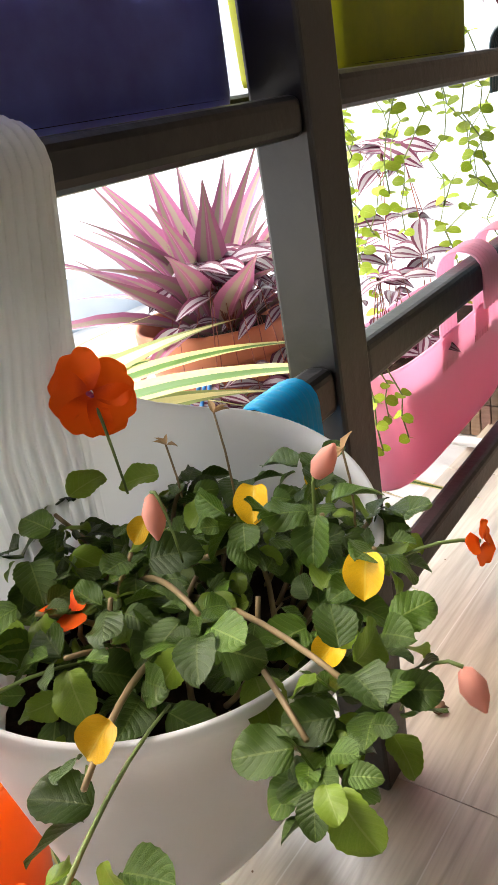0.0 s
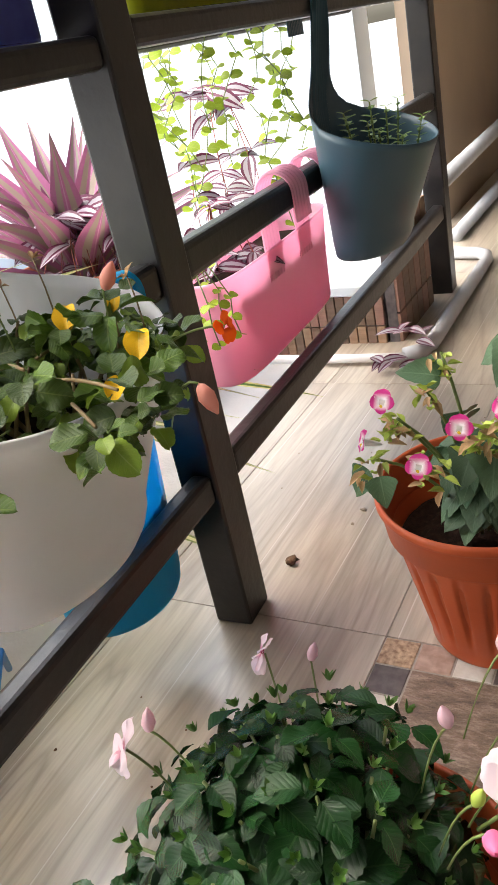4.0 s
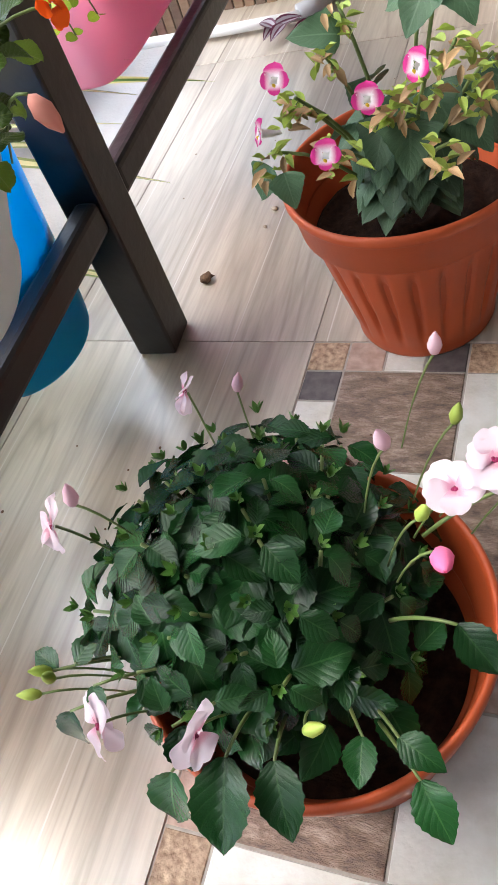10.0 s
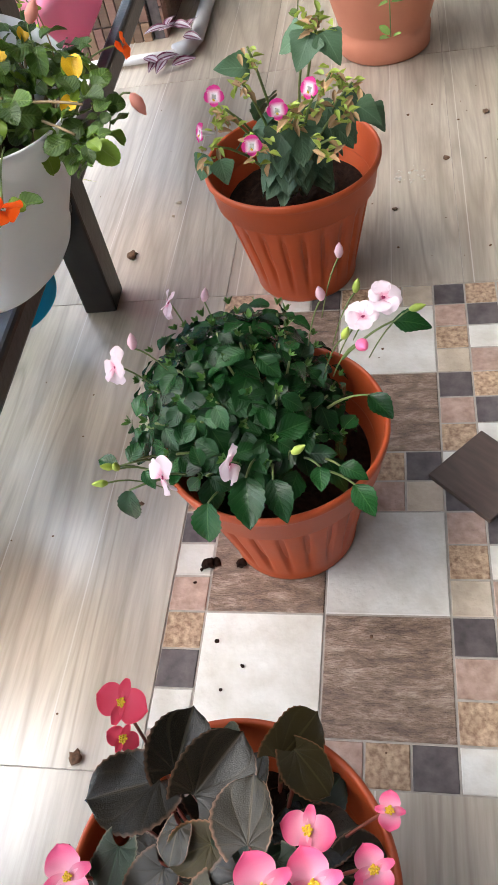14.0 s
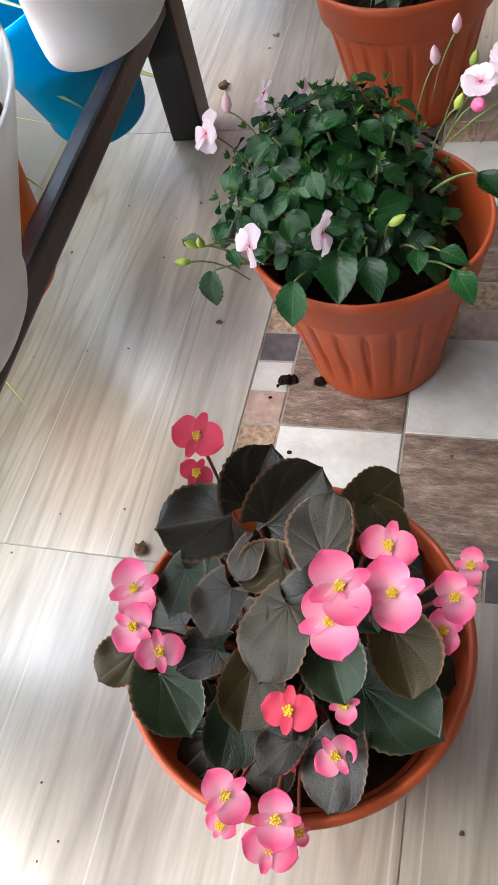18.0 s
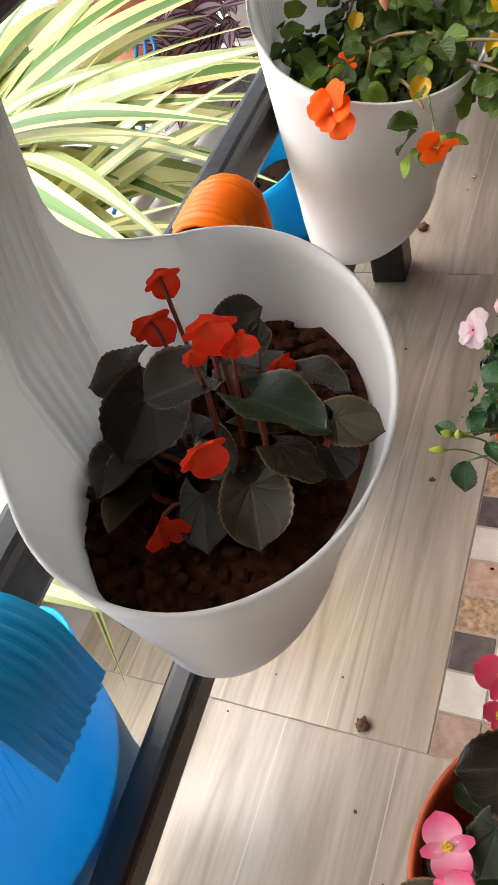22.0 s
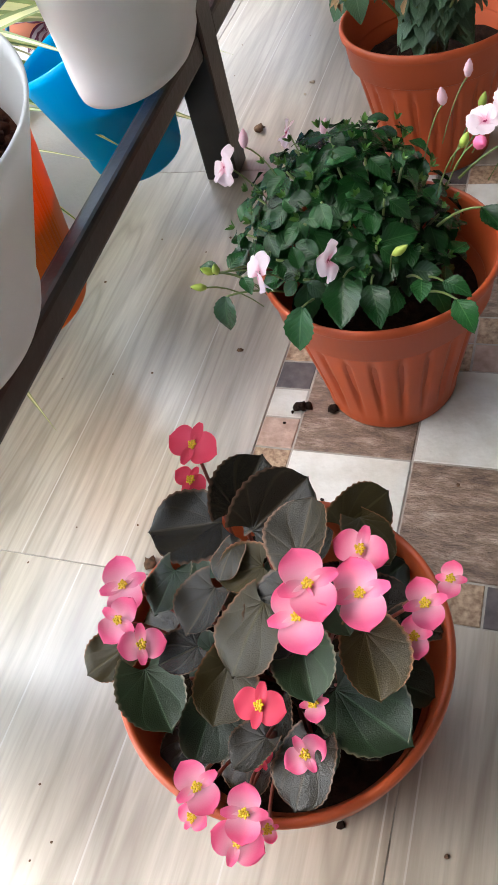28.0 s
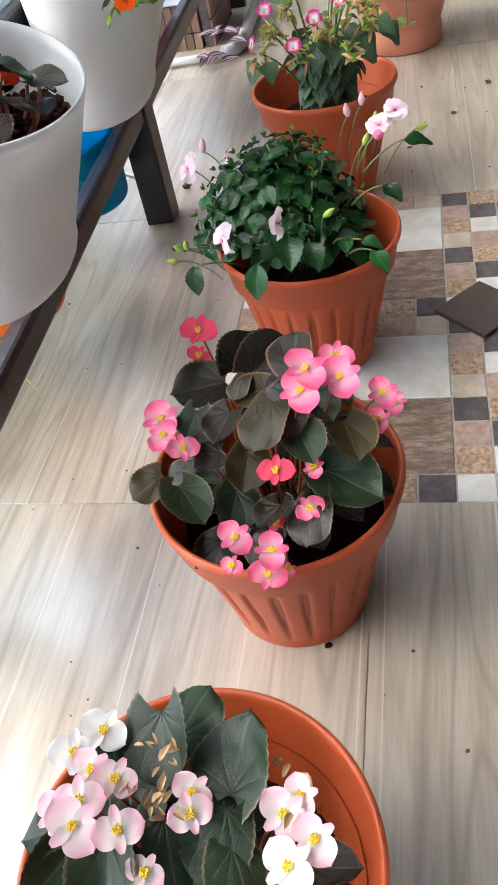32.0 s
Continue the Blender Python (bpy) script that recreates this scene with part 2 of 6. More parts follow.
    l.new(mxr.outputs[2], mx2.inputs[6])
    mx2.inputs[7].default_value = (0.53, 0.49, 0.44, 1)
    hs = n.new("ShaderNodeHueSaturation")
    mr = n.new("ShaderNodeMapRange")
    mr.inputs["To Min"].default_value, mr.inputs["To Max"].default_value = 0.93, 1.06
    l.new(oi.outputs["Random"], mr.inputs["Value"])
    l.new(mr.outputs[0], hs.inputs["Value"])
    l.new(mx2.outputs[2], hs.inputs["Color"])
    l.new(hs.outputs[0], b.inputs["Base Color"])
    bp = n.new("ShaderNodeBump")
    bp.inputs["Strength"].default_value, bp.inputs["Distance"].default_value = 0.22, 0.001
    l.new(g.outputs["Fac"], bp.inputs["Height"])
    l.new(bp.outputs[0], b.inputs["Normal"])
    b.inputs["Specular IOR Level"].default_value = 0.5
    b.inputs["Roughness"].default_value = 0.42
    b.inputs["Coat Weight"].default_value = 1.0
    b.inputs["Coat Roughness"].default_value = 0.30
    b.inputs["Coat IOR"].default_value = 1.8
    l.new(bp.outputs[0], b.inputs["Coat Normal"])
    for k in list(b.inputs["Roughness"].links):
        m.node_tree.links.remove(k)
    return m


M_WOOD = wood_tile_mat()
M_GROUT = mat("grout", (0.42, 0.385, 0.34), rough=0.9, scale=80)
M_CREAM = mat("cream_stone", (0.69, 0.68, 0.645), rough=0.42, scale=26, color2=(0.54, 0.515, 0.46), bump=0.4, bump_scale=120, island=0.05)
M_SLATE = mat("brown_slate", (0.40, 0.30, 0.245), rough=0.5, scale=55, color2=(0.115, 0.078, 0.062), stretch=(1.5, 0.5, 1), bump=1.0, bump_scale=75, island=0.08)
M_TAN = mat("tan_stone", (0.52, 0.38, 0.25), rough=0.5, scale=140, color2=(0.21, 0.125, 0.075), bump=1.0, bump_scale=160, island=0.1)
M_ROSE = mat("rose_stone", (0.46, 0.33, 0.27), rough=0.5, scale=80, color2=(0.30, 0.20, 0.155), bump=0.9, bump_scale=80, island=0.1)
M_DARK = mat("dark_slate", (0.125, 0.105, 0.105), rough=0.45, scale=60, color2=(0.06, 0.05, 0.052), bump=0.5, bump_scale=90, island=0.1)
M_BEIGE = mat("beige_stone", (0.54, 0.47, 0.37), rough=0.5, scale=40, color2=(0.40, 0.33, 0.25), bump=0.6, bump_scale=100, island=0.06)
M_LOOSE = mat("dark_wood_tile", (0.085, 0.055, 0.042), rough=0.5, scale=9, color2=(0.05, 0.032, 0.026), stretch=(14, 2, 1), bump=0.3)
M_STEEL = mat("black_paint", (0.020, 0.017, 0.016), rough=0.36, scale=16, color2=(0.007, 0.007, 0.008), bump=0.35, bump_scale=70, spec=0.45)
M_TERRA = mat("terracotta_plastic", (0.43, 0.079, 0.021), rough=0.45, scale=14, color2=(0.37, 0.062, 0.016), bump=0.08, bump_scale=150, island=0.05, spec=0.4)
M_TERRA_OLD = mat("faded_terracotta", (0.52, 0.19, 0.10), rough=0.6, scale=10, color2=(0.44, 0.145, 0.07), bump=0.15)
M_WHITE = mat("white_plastic", (0.88, 0.885, 0.885), rough=0.34, scale=7, color2=(0.83, 0.835, 0.83), bump=0.05, spec=0.4)
M_TEAL = mat("teal_plastic", (0.035, 0.085, 0.115), rough=0.42, scale=7, color2=(0.028, 0.068, 0.092), bump=0.06)
M_BLUE = mat("blue_plastic", (0.004, 0.47, 0.78), rough=0.35, scale=7, color2=(0.004, 0.42, 0.73), bump=0.06)
M_ORANGE = mat("orange_plastic", (0.92, 0.21, 0.004), rough=0.38, scale=7, color2=(0.86, 0.18, 0.003), bump=0.06)
M_PINK = mat("pink_plastic", (0.94, 0.58, 0.71), rough=0.4, scale=7, color2=(0.92, 0.52, 0.66), bump=0.06)
M_PURPLE = mat("purple_plastic", (0.16, 0.18, 0.60), rough=0.45, scale=22, color2=(0.12, 0.115, 0.44), bump=0.1)
M_LIME = mat("lime_plastic", (0.44, 0.46, 0.012), rough=0.45, scale=18, color2=(0.30, 0.33, 0.012), bump=0.1)
M_SOIL = mat("soil", (0.026, 0.014, 0.009), rough=0.95, scale=120, color2=(0.008, 0.004, 0.003), bump=1.0, bump_scale=260, spec=0.08)
M_REDSOIL = mat("red_soil", (0.062, 0.020, 0.010), rough=0.9, scale=90, color2=(0.016, 0.006, 0.004), bump=1.0, bump_scale=220, spec=0.08)
M_CONC = mat("concrete", (0.58, 0.57, 0.56), rough=0.85, scale=6, color2=(0.46, 0.455, 0.455), bump=0.5, bump_scale=120)
M_WALL = mat("white_wall", (0.62, 0.69, 0.75), rough=0.85, scale=4, color2=(0.57, 0.64, 0.70), bump=0.3)
M_TANWALL = mat("tan_wall", (0.50, 0.38, 0.27), rough=0.8, scale=4, vary=0.05)
# kept dark so that the unseen walls and ceiling bounce little light
M_DIMWALL = mat("dim_wall_grey", (0.27, 0.26, 0.24), rough=0.85, scale=4, vary=0.05)
M_CEIL = mat("dim_ceiling_grey", (0.24, 0.235, 0.225), rough=0.9, scale=4, vary=0.03)
M_PVC = mat("grey_pvc", (0.42, 0.43, 0.45), rough=0.4, scale=20, vary=0.06)
M_WPVC = mat("white_pvc", (0.75, 0.75, 0.75), rough=0.4, scale=20, vary=0.04)


def thin(m, amount):
    """Lets light through a plastic wall."""
    n, l = m.node_tree.nodes, m.node_tree.links
    b = n["Principled BSDF"]
    tr = n.new("ShaderNodeBsdfTranslucent")
    l.new(b.inputs["Base Color"].links[0].from_socket, tr.inputs["Color"])
    ms = n.new("ShaderNodeMixShader")
    ms.inputs[0].default_value = amount
    l.new(b.outputs[0], ms.inputs[1])
    l.new(tr.outputs[0], ms.inputs[2])
    l.new(ms.outputs[0], n["Material Output"].inputs["Surface"])


for m_, k_ in ((M_PURPLE, 0.5), (M_LIME, 0.55), (M_PINK, 0.6), (M_BLUE, 0.5), (M_ORANGE, 0.3), (M_WHITE, 0.35)):
    thin(m_, k_)
M_CORD = mat("blue_cord", (0.02, 0.20, 0.55), rough=0.4)
M_CRATE = mat("brown_slats", (0.20, 0.13, 0.09), rough=0.55, scale=10, color2=(0.13, 0.08, 0.055), stretch=(1, 1, 9), bump=0.3)
M_CRATE2 = mat("tan_slats", (0.34, 0.22, 0.14), rough=0.55, scale=10, color2=(0.25, 0.15, 0.09), stretch=(1, 1, 9), bump=0.3)
M_CRATE3 = mat("rosy_slats", (0.30, 0.17, 0.13), rough=0.55, scale=10, color2=(0.22, 0.12, 0.09), stretch=(1, 1, 9), bump=0.3)
M_FADED = mat("faded_pink_terracotta", (0.56, 0.22, 0.13), rough=0.6, scale=10, color2=(0.50, 0.18, 0.10), bump=0.12)


def slate(m):
    """Cleft slate: long ridges in three tones."""
    n, l = m.node_tree.nodes, m.node_tree.links
    r = next(k for k in n if k.bl_idname == "ShaderNodeValToRGB").color_ramp
    r.elements[0].color, r.elements[1].color = (0.070, 0.046, 0.034, 1), (0.46, 0.37, 0.30, 1)
    r.elements[0].position, r.elements[1].position = 0.30, 0.72
    e = r.elements.new(0.5)
    e.color = (0.215, 0.148, 0.108, 1)
    b = next(k for k in n if k.bl_idname == "ShaderNodeBump")
    b.inputs["Distance"].default_value = 0.004
    for k in n:
        if k.bl_idname == "ShaderNodeTexNoise":
            k.inputs["Roughness"].default_value, k.inputs["Distortion"].default_value = 0.78, 0.3


slate(M_SLATE)
M_DEBRIS = mat("dry_debris", (0.20, 0.11, 0.06), rough=0.9, scale=200, vary=0.3, bump=1.0)


# ---- mesh helpers ----
def part(name, bm, material, parent=None, label="", smooth=True):
    me = bpy.data.meshes.new(name)
    bm.normal_update()
    bm.to_mesh(me)
    bm.free()
    me.materials.append(material)
    if smooth:
        for p in me.polygons:
            p.use_smooth = True
    ob = new(name, me)
    ob.parent = parent
    if label:
        tagged(ob, label)
    return ob


def shared(name, mesh, parent, m):
    ob = new(name, mesh)
    ob.parent = parent
    ob.matrix_local = m
    return ob


def thing(name, m, label, category, group="", kind=""):
    ob = new(name)
    ob.matrix_world = m
    ob.empty_display_size = 0.02
    return tagged(ob, label, category, group, kind)


def box(bm, x0, x1, y0, y1, z0, z1, bevel=0.0, seg=1):
    r = bmesh.ops.create_cube(bm, size=1)
    bmesh.ops.transform(bm, verts=r["verts"], matrix=Matrix.Translation(((x0 + x1) / 2, (y0 + y1) / 2, (z0 + z1) / 2))
                        @ Matrix.Diagonal((x1 - x0, y1 - y0, z1 - z0, 1)))
    if bevel:
        es = list({e for v in r["verts"] for e in v.link_edges})
        bmesh.ops.bevel(bm, geom=es, offset=bevel, segments=seg, affect="EDGES", profile=0.5)
    return bm


def lathe(profile, seg=64, rib=None, cap=True):
    """A turned form from (radius, height) pairs; rib(angle, radius, height) may move the radius."""
    bm = bmesh.new()
    rings = []
    for r, z in profile:
        ring = []
        for i in range(seg):
            a = 2 * math.pi * i / seg
            q = rib(a, r, z) if rib else r
            ring.append(bm.verts.new((q * math.cos(a), q * math.sin(a), z)))
        rings.append(ring)
    for a, b in zip(rings, rings[1:]):
        for i in range(seg):
            j = (i + 1) % seg
            bm.faces.new((a[i], a[j], b[j], b[i]))
    if cap and profile[0][0] > 1e-4:
        bm.faces.new(list(reversed(rings[0])))
    return bm


def tube(bm, pts, radii, seg=6):
    """A round stem along points."""
    pts = [Vector(p) for p in pts]
    rings = []
    side = Vector((0.3, 0.5, 0.8)).normalized()
    for i, p in enumerate(pts):
        d = (pts[min(i + 1, len(pts) - 1)] - pts[max(i - 1, 0)]).normalized()
        u = d.cross(side)
        if u.length < 1e-3:
            u = d.cross(Vector((1, 0, 0)))
        u.normalize()
        w = d.cross(u)
        r = radii[i] if isinstance(radii, (list, tuple)) else radii
        rings.append([bm.verts.new(p + r * (math.cos(2 * math.pi * k / seg) * u + math.sin(2 * math.pi * k / seg) * w)) for k in range(seg)])
    for a, b in zip(rings, rings[1:]):
        for k in range(seg):
            j = (k + 1) % seg
            bm.faces.new((a[k], a[j], b[j], b[k]))
    bm.faces.new(list(reversed(rings[0])))
    bm.faces.new(rings[-1])
    return bm


def arc(p0, p1, lift=(0, 0, 0), n=7):
    """Points from p0 to p1, bowed by lift in the middle."""
    p0, p1, lift = Vector(p0), Vector(p1), Vector(lift)
    return [p0.lerp(p1, i / (n - 1)) + lift * (4 * (i / (n - 1)) * (1 - i / (n - 1))) for i in range(n)]


def blade(name, material, outline, length=1.0, width=1.0, nl=6, nw=4, fold=0.15, curl=0.2, wave=0.0, teeth=0.0, cup=0.0, lop=0.0, lobe=0.0, notch=0.0):
    """A leaf or petal mesh from the origin along +y, face up +z. outline(v): half width at v, 0 to 1."""
    bm = bmesh.new()
    uvl = bm.loops.layers.uv.new("UVMap")
    grid = []
    for i in range(nl + 1):
        v = 0.5 * (i / nl) + 0.25 * (1 - math.cos(math.pi * i / nl))
        hw = outline(v) * width
        row = []
        for j in range(nw + 1):
            u = j / nw * 2 - 1
            k = 1 + (teeth * (1 if i % 2 else -1) if abs(u) > 0.99 and 0 < i < nl else 0)
            x = u * hw * k * (1 + lop * u)
            y = length * (v - 0.10 * cup * u * u - lobe * u * u * (1 - v) ** 3 - notch * (1 - abs(u)) * v ** 4 - 0.8 * notch * abs(u) ** 4 * v ** 3)
            z = fold * abs(u) * hw - curl * length * v * v + wave * length * math.sin(v * 9 + u * 2.0) * abs(u) + cup * 0.25 * (u * u * hw + (v - 0.5) ** 2 * length)
            row.append(bm.verts.new((x, y, z)))
        grid.append(row)
    for i in range(nl):
        for j in range(nw):
            f = bm.faces.new((grid[i][j], grid[i][j + 1], grid[i + 1][j + 1], grid[i + 1][j]))
            for lp, (a, c) in zip(f.loops, ((i, j), (i, j + 1), (i + 1, j + 1), (i + 1, j))):
                lp[uvl].uv = (c / nw, 0.5 * (a / nl) + 0.25 * (1 - math.cos(math.pi * a / nl)))
    me = bpy.data.meshes.new(name)
    bm.normal_update()
    bm.to_mesh(me)
    bm.free()
    me.materials.append(material)
    for p in me.polygons:
        p.use_smooth = True
    return me


def aim(base, direction, up=(0, 0, 1), size=1.0, twist=0.0):
    """The pose of a blade: its base, the way it points, and the side that its face turns to."""
    y = Vector(direction).normalized()
    z = Vector(up) - Vector(up).dot(y) * y
    if z.length < 1e-3:
        z = Vector((1, 0, 0)) - y.x * y
    z.normalize()
    x = y.cross(z)
    m = Matrix((x, y, z)).transposed().to_4x4()
    return Matrix.Translation(base) @ m @ Matrix.Rotation(twist, 4, "Y") @ Matrix.Diagonal((size, size, size, 1))


RND = random.Random(7)
# the railing runs a little aslant to the floor tiles: local x = 0 is its inner face, y runs along it
RAIL = pose(-0.185, 0, 0, 0, 0, 2.3)


def on_rail(x, y, z, rz=0.0):
    return RAIL @ pose(x, y, z, 0, 0, rz)


# ---- the setting ----
ground = part("ground", box(bmesh.new(), -120, 120, -120, 120, -0.4, -0.035), M_CONC, smooth=False)
tagged(ground, "grey cement ground outside the railing", "ground", kind="structure")

floor = part("floor", box(bmesh.new(), -0.47, 3.0, -3.2, 5.2, -0.034, -0.0016), M_GROUT, smooth=False)
tagged(floor, "veranda floor of pale wood-look tiles with a mosaic panel", "floor", kind="structure")


def wall(name, x0, x1, y0, y1, z0, z1, material, label):
    return tagged(part(name, box(bmesh.new(), x0, x1, y0, y1, z0, z1), material, smooth=False), label, "wall", kind="structure")


# the east and south walls are unseen, added to hold light back
wall("wall_east", 3.0, 3.2, -3.4, 5.4, -0.035, 2.3, M_DIMWALL, "unseen plain grey house wall, kept dark to limit bounced light")
wall("wall_south", -0.30, 3.0, -2.2, -2.0, -0.035, 2.3, M_DIMWALL, "unseen plain grey end wall, added to hold light back")
wall("wall_north", -0.75, 3.0, 4.2, 4.4, -0.035, 2.3, M_TANWALL, "plain tan painted far wall")
wall("wall_corner", -0.60, -0.48, 3.05, 4.2, -0.035, 2.3, M_TANWALL, "plain tan painted wall beyond the railing")
wall("wall_outside", -4.6, -0.70, 2.9, 3.05, -0.035, 2.2, M_WALL, "bright bluish white painted garden wall")
wall("wall_west", -2.8, -2.6, -3.4, 2.9, -0.035, 0.20, M_WALL, "bright white boundary wall outside")
# added unseen ceiling: its edge and height set how much sky reaches the floor
tagged(part("ceiling", box(bmesh.new(), -0.50, 3.2, -3.4, 5.4, 2.3, 2.45), M_CEIL, smooth=False), "unseen plain grey veranda ceiling, added to cut the sky light", "ceiling", kind="structure")


# ---- the railing ----
railing = thing("railing", RAIL, "black painted square steel railing with three rails", "railing")


def rail_post(y, top=1.35):
    bm = box(bmesh.new(), -0.037, 0.021, y - 0.003, y + 0.060, 0, top, 0.004, 2)
    p = part("post", bm, M_STEEL, railing, smooth=False)
    return p


def rail_bar(y0, y1, z0, z1, x0=-0.016, x1=0.016, name="rail"):
    return part(name, box(bmesh.new(), x0, x1, y0, y1, z0, z1, 0.009, 3), M_STEEL, railing, smooth=False)


POSTS = (-0.66, 0.777, 2.21)
for y in POSTS:
    rail_post(y)
for y0, y1 in ((-1.98, -0.66), (-0.597, 0.777), (0.840, 2.21)):
    top_z = 0.761 if y0 > 0 else 0.747
    for z0, z1 in ((top_z, top_z + 0.034), (0.497, 0.543), (0.212, 0.256)):
        rail_bar(y0, y1, z0, z1)
    rail_bar(y0, y1, top_z, top_z + 0.030, -0.200, -0.170, "shelf_bar")


# ---- pots ----
def flower_pot(x, y, label, rz=0.0, soil=0.150, name="flower_pot", material=None, s=1.0, soil_mat=None):
    material = material or M_TERRA
    pot = thing(name, pose(x, y, 0, 0, 0, rz) @ Matrix.Diagonal((s, s, 0.96 * s, 1)), label, "flower pot", "terracotta pots in a row")

    def flutes(a, r, z):
        if 0.022 < z < 0.150:
            k = (a * 22 / (2 * math.pi)) % 1.0
            d = min(abs(k - 0.5), 0.5) * 2
            if d < 0.36:
                return r - 0.0062 * (1 - (d / 0.36) ** 2) * min(1, (0.150 - z) / 0.01, (z - 0.022) / 0.05)
        return r

    prof = [(0.040, 0.004), (0.074, 0.004), (0.076, 0.0), (0.0795, 0.0), (0.0815, 0.004)]
    prof += [(0.0815 + (0.1125 - 0.0815) * k / 11, 0.012 + 0.148 * k / 11) for k in range(12)]
    prof += [(0.1135, 0.166), (0.1135, 0.172)]
    part("body", lathe(prof, 264, flutes), material, pot)
    rim = [(0.1125, 0.1665), (0.1185, 0.1660), (0.1212, 0.1685), (0.1262, 0.205), (0.1290, 0.208), (0.1310, 0.212), (0.1312, 0.217), (0.1298, 0.2205),
           (0.1270, 0.2212), (0.1250, 0.219), (0.1235, 0.213), (0.1150, 0.172), (0.1085, 0.160), (0.0960, 0.10), (0.0830, 0.05)]
    part("rim", lathe(rim, 96, cap=False), material, pot, "rounded moulded rim")

    sr = 0.0830 + 0.0255 * soil / 0.16
    sp = [(sr, soil) if k == 0 else (sr * (1 - k / 12), soil + 0.004 * math.sin(k * 1.7) + 0.004 * (k / 12)) for k in range(12)]
    bm = lathe(list(reversed(sp)), 40)
    for v in bm.verts:
        v.co.z += 0.006 * noise.noise(v.co * 45) + 0.003 * noise.noise(v.co * 140)
    bmesh.ops.reverse_faces(bm, faces=bm.faces[:])
    part("soil", bm, soil_mat or M_SOIL, pot, "dark crumbly potting soil")
    return pot


POT1, POT2, POT3, POT4 = (0.154, 0.326), (0.137, 0.858), (0.1615, -0.135), (0.152, -0.506)
flower_pot(*POT1, "fluted terracotta plastic pot of pale pink impatiens", 4)
flower_pot(*POT2, "fluted terracotta plastic pot of magenta and white torenia", 9, s=1.05)
flower_pot(*POT3, "fluted terracotta plastic pot of pink wax begonia", 1)
flower_pot(*POT4, "fluted terracotta plastic pot of white wax begonia", 6, soil=0.120)


def round_pot(name, x, y, z, r, h, label, material=None):
    """A classic round pot with a banded rim and a foot ring."""
    pot = thing(name, pose(x, y, z), label, "flower pot")
    prof = [(0.03, 0.003), (r * 0.62, 0.0), (r * 0.66, 0.006), (r * 0.67, h * 0.16), (r * 0.635, h * 0.19), (r * 0.66, h * 0.22),
            (r * 0.80, h * 0.5), (r * 0.90, h * 0.76), (r * 0.91, h * 0.80)]
    part("body", lathe(prof, 64), material or M_TERRA_OLD, pot)
    part("rim", lathe([(r * 0.90, h * 0.795), (r * 0.975, h * 0.80), (r * 0.985, h * 0.82), (r, h * 0.98), (r * 0.99, h), (r * 0.95, h), (r * 0.93, h * 0.97),
                       (r * 0.88, h * 0.7)], 64, cap=False), material or M_TERRA_OLD, pot, "thick banded rim")
    bm = lathe([(0.001, h * 0.86), (r * 0.5, h * 0.87), (r * 0.9, h * 0.85)], 32)
    bmesh.ops.reverse_faces(bm, faces=bm.faces[:])
    part("soil", bm, M_SOIL, pot)
    return pot


round_pot("flower_pot", 0.272, 1.665, 0, 0.158, 0.29, "faded pinkish terracotta pot with trailing green plant", M_FADED)


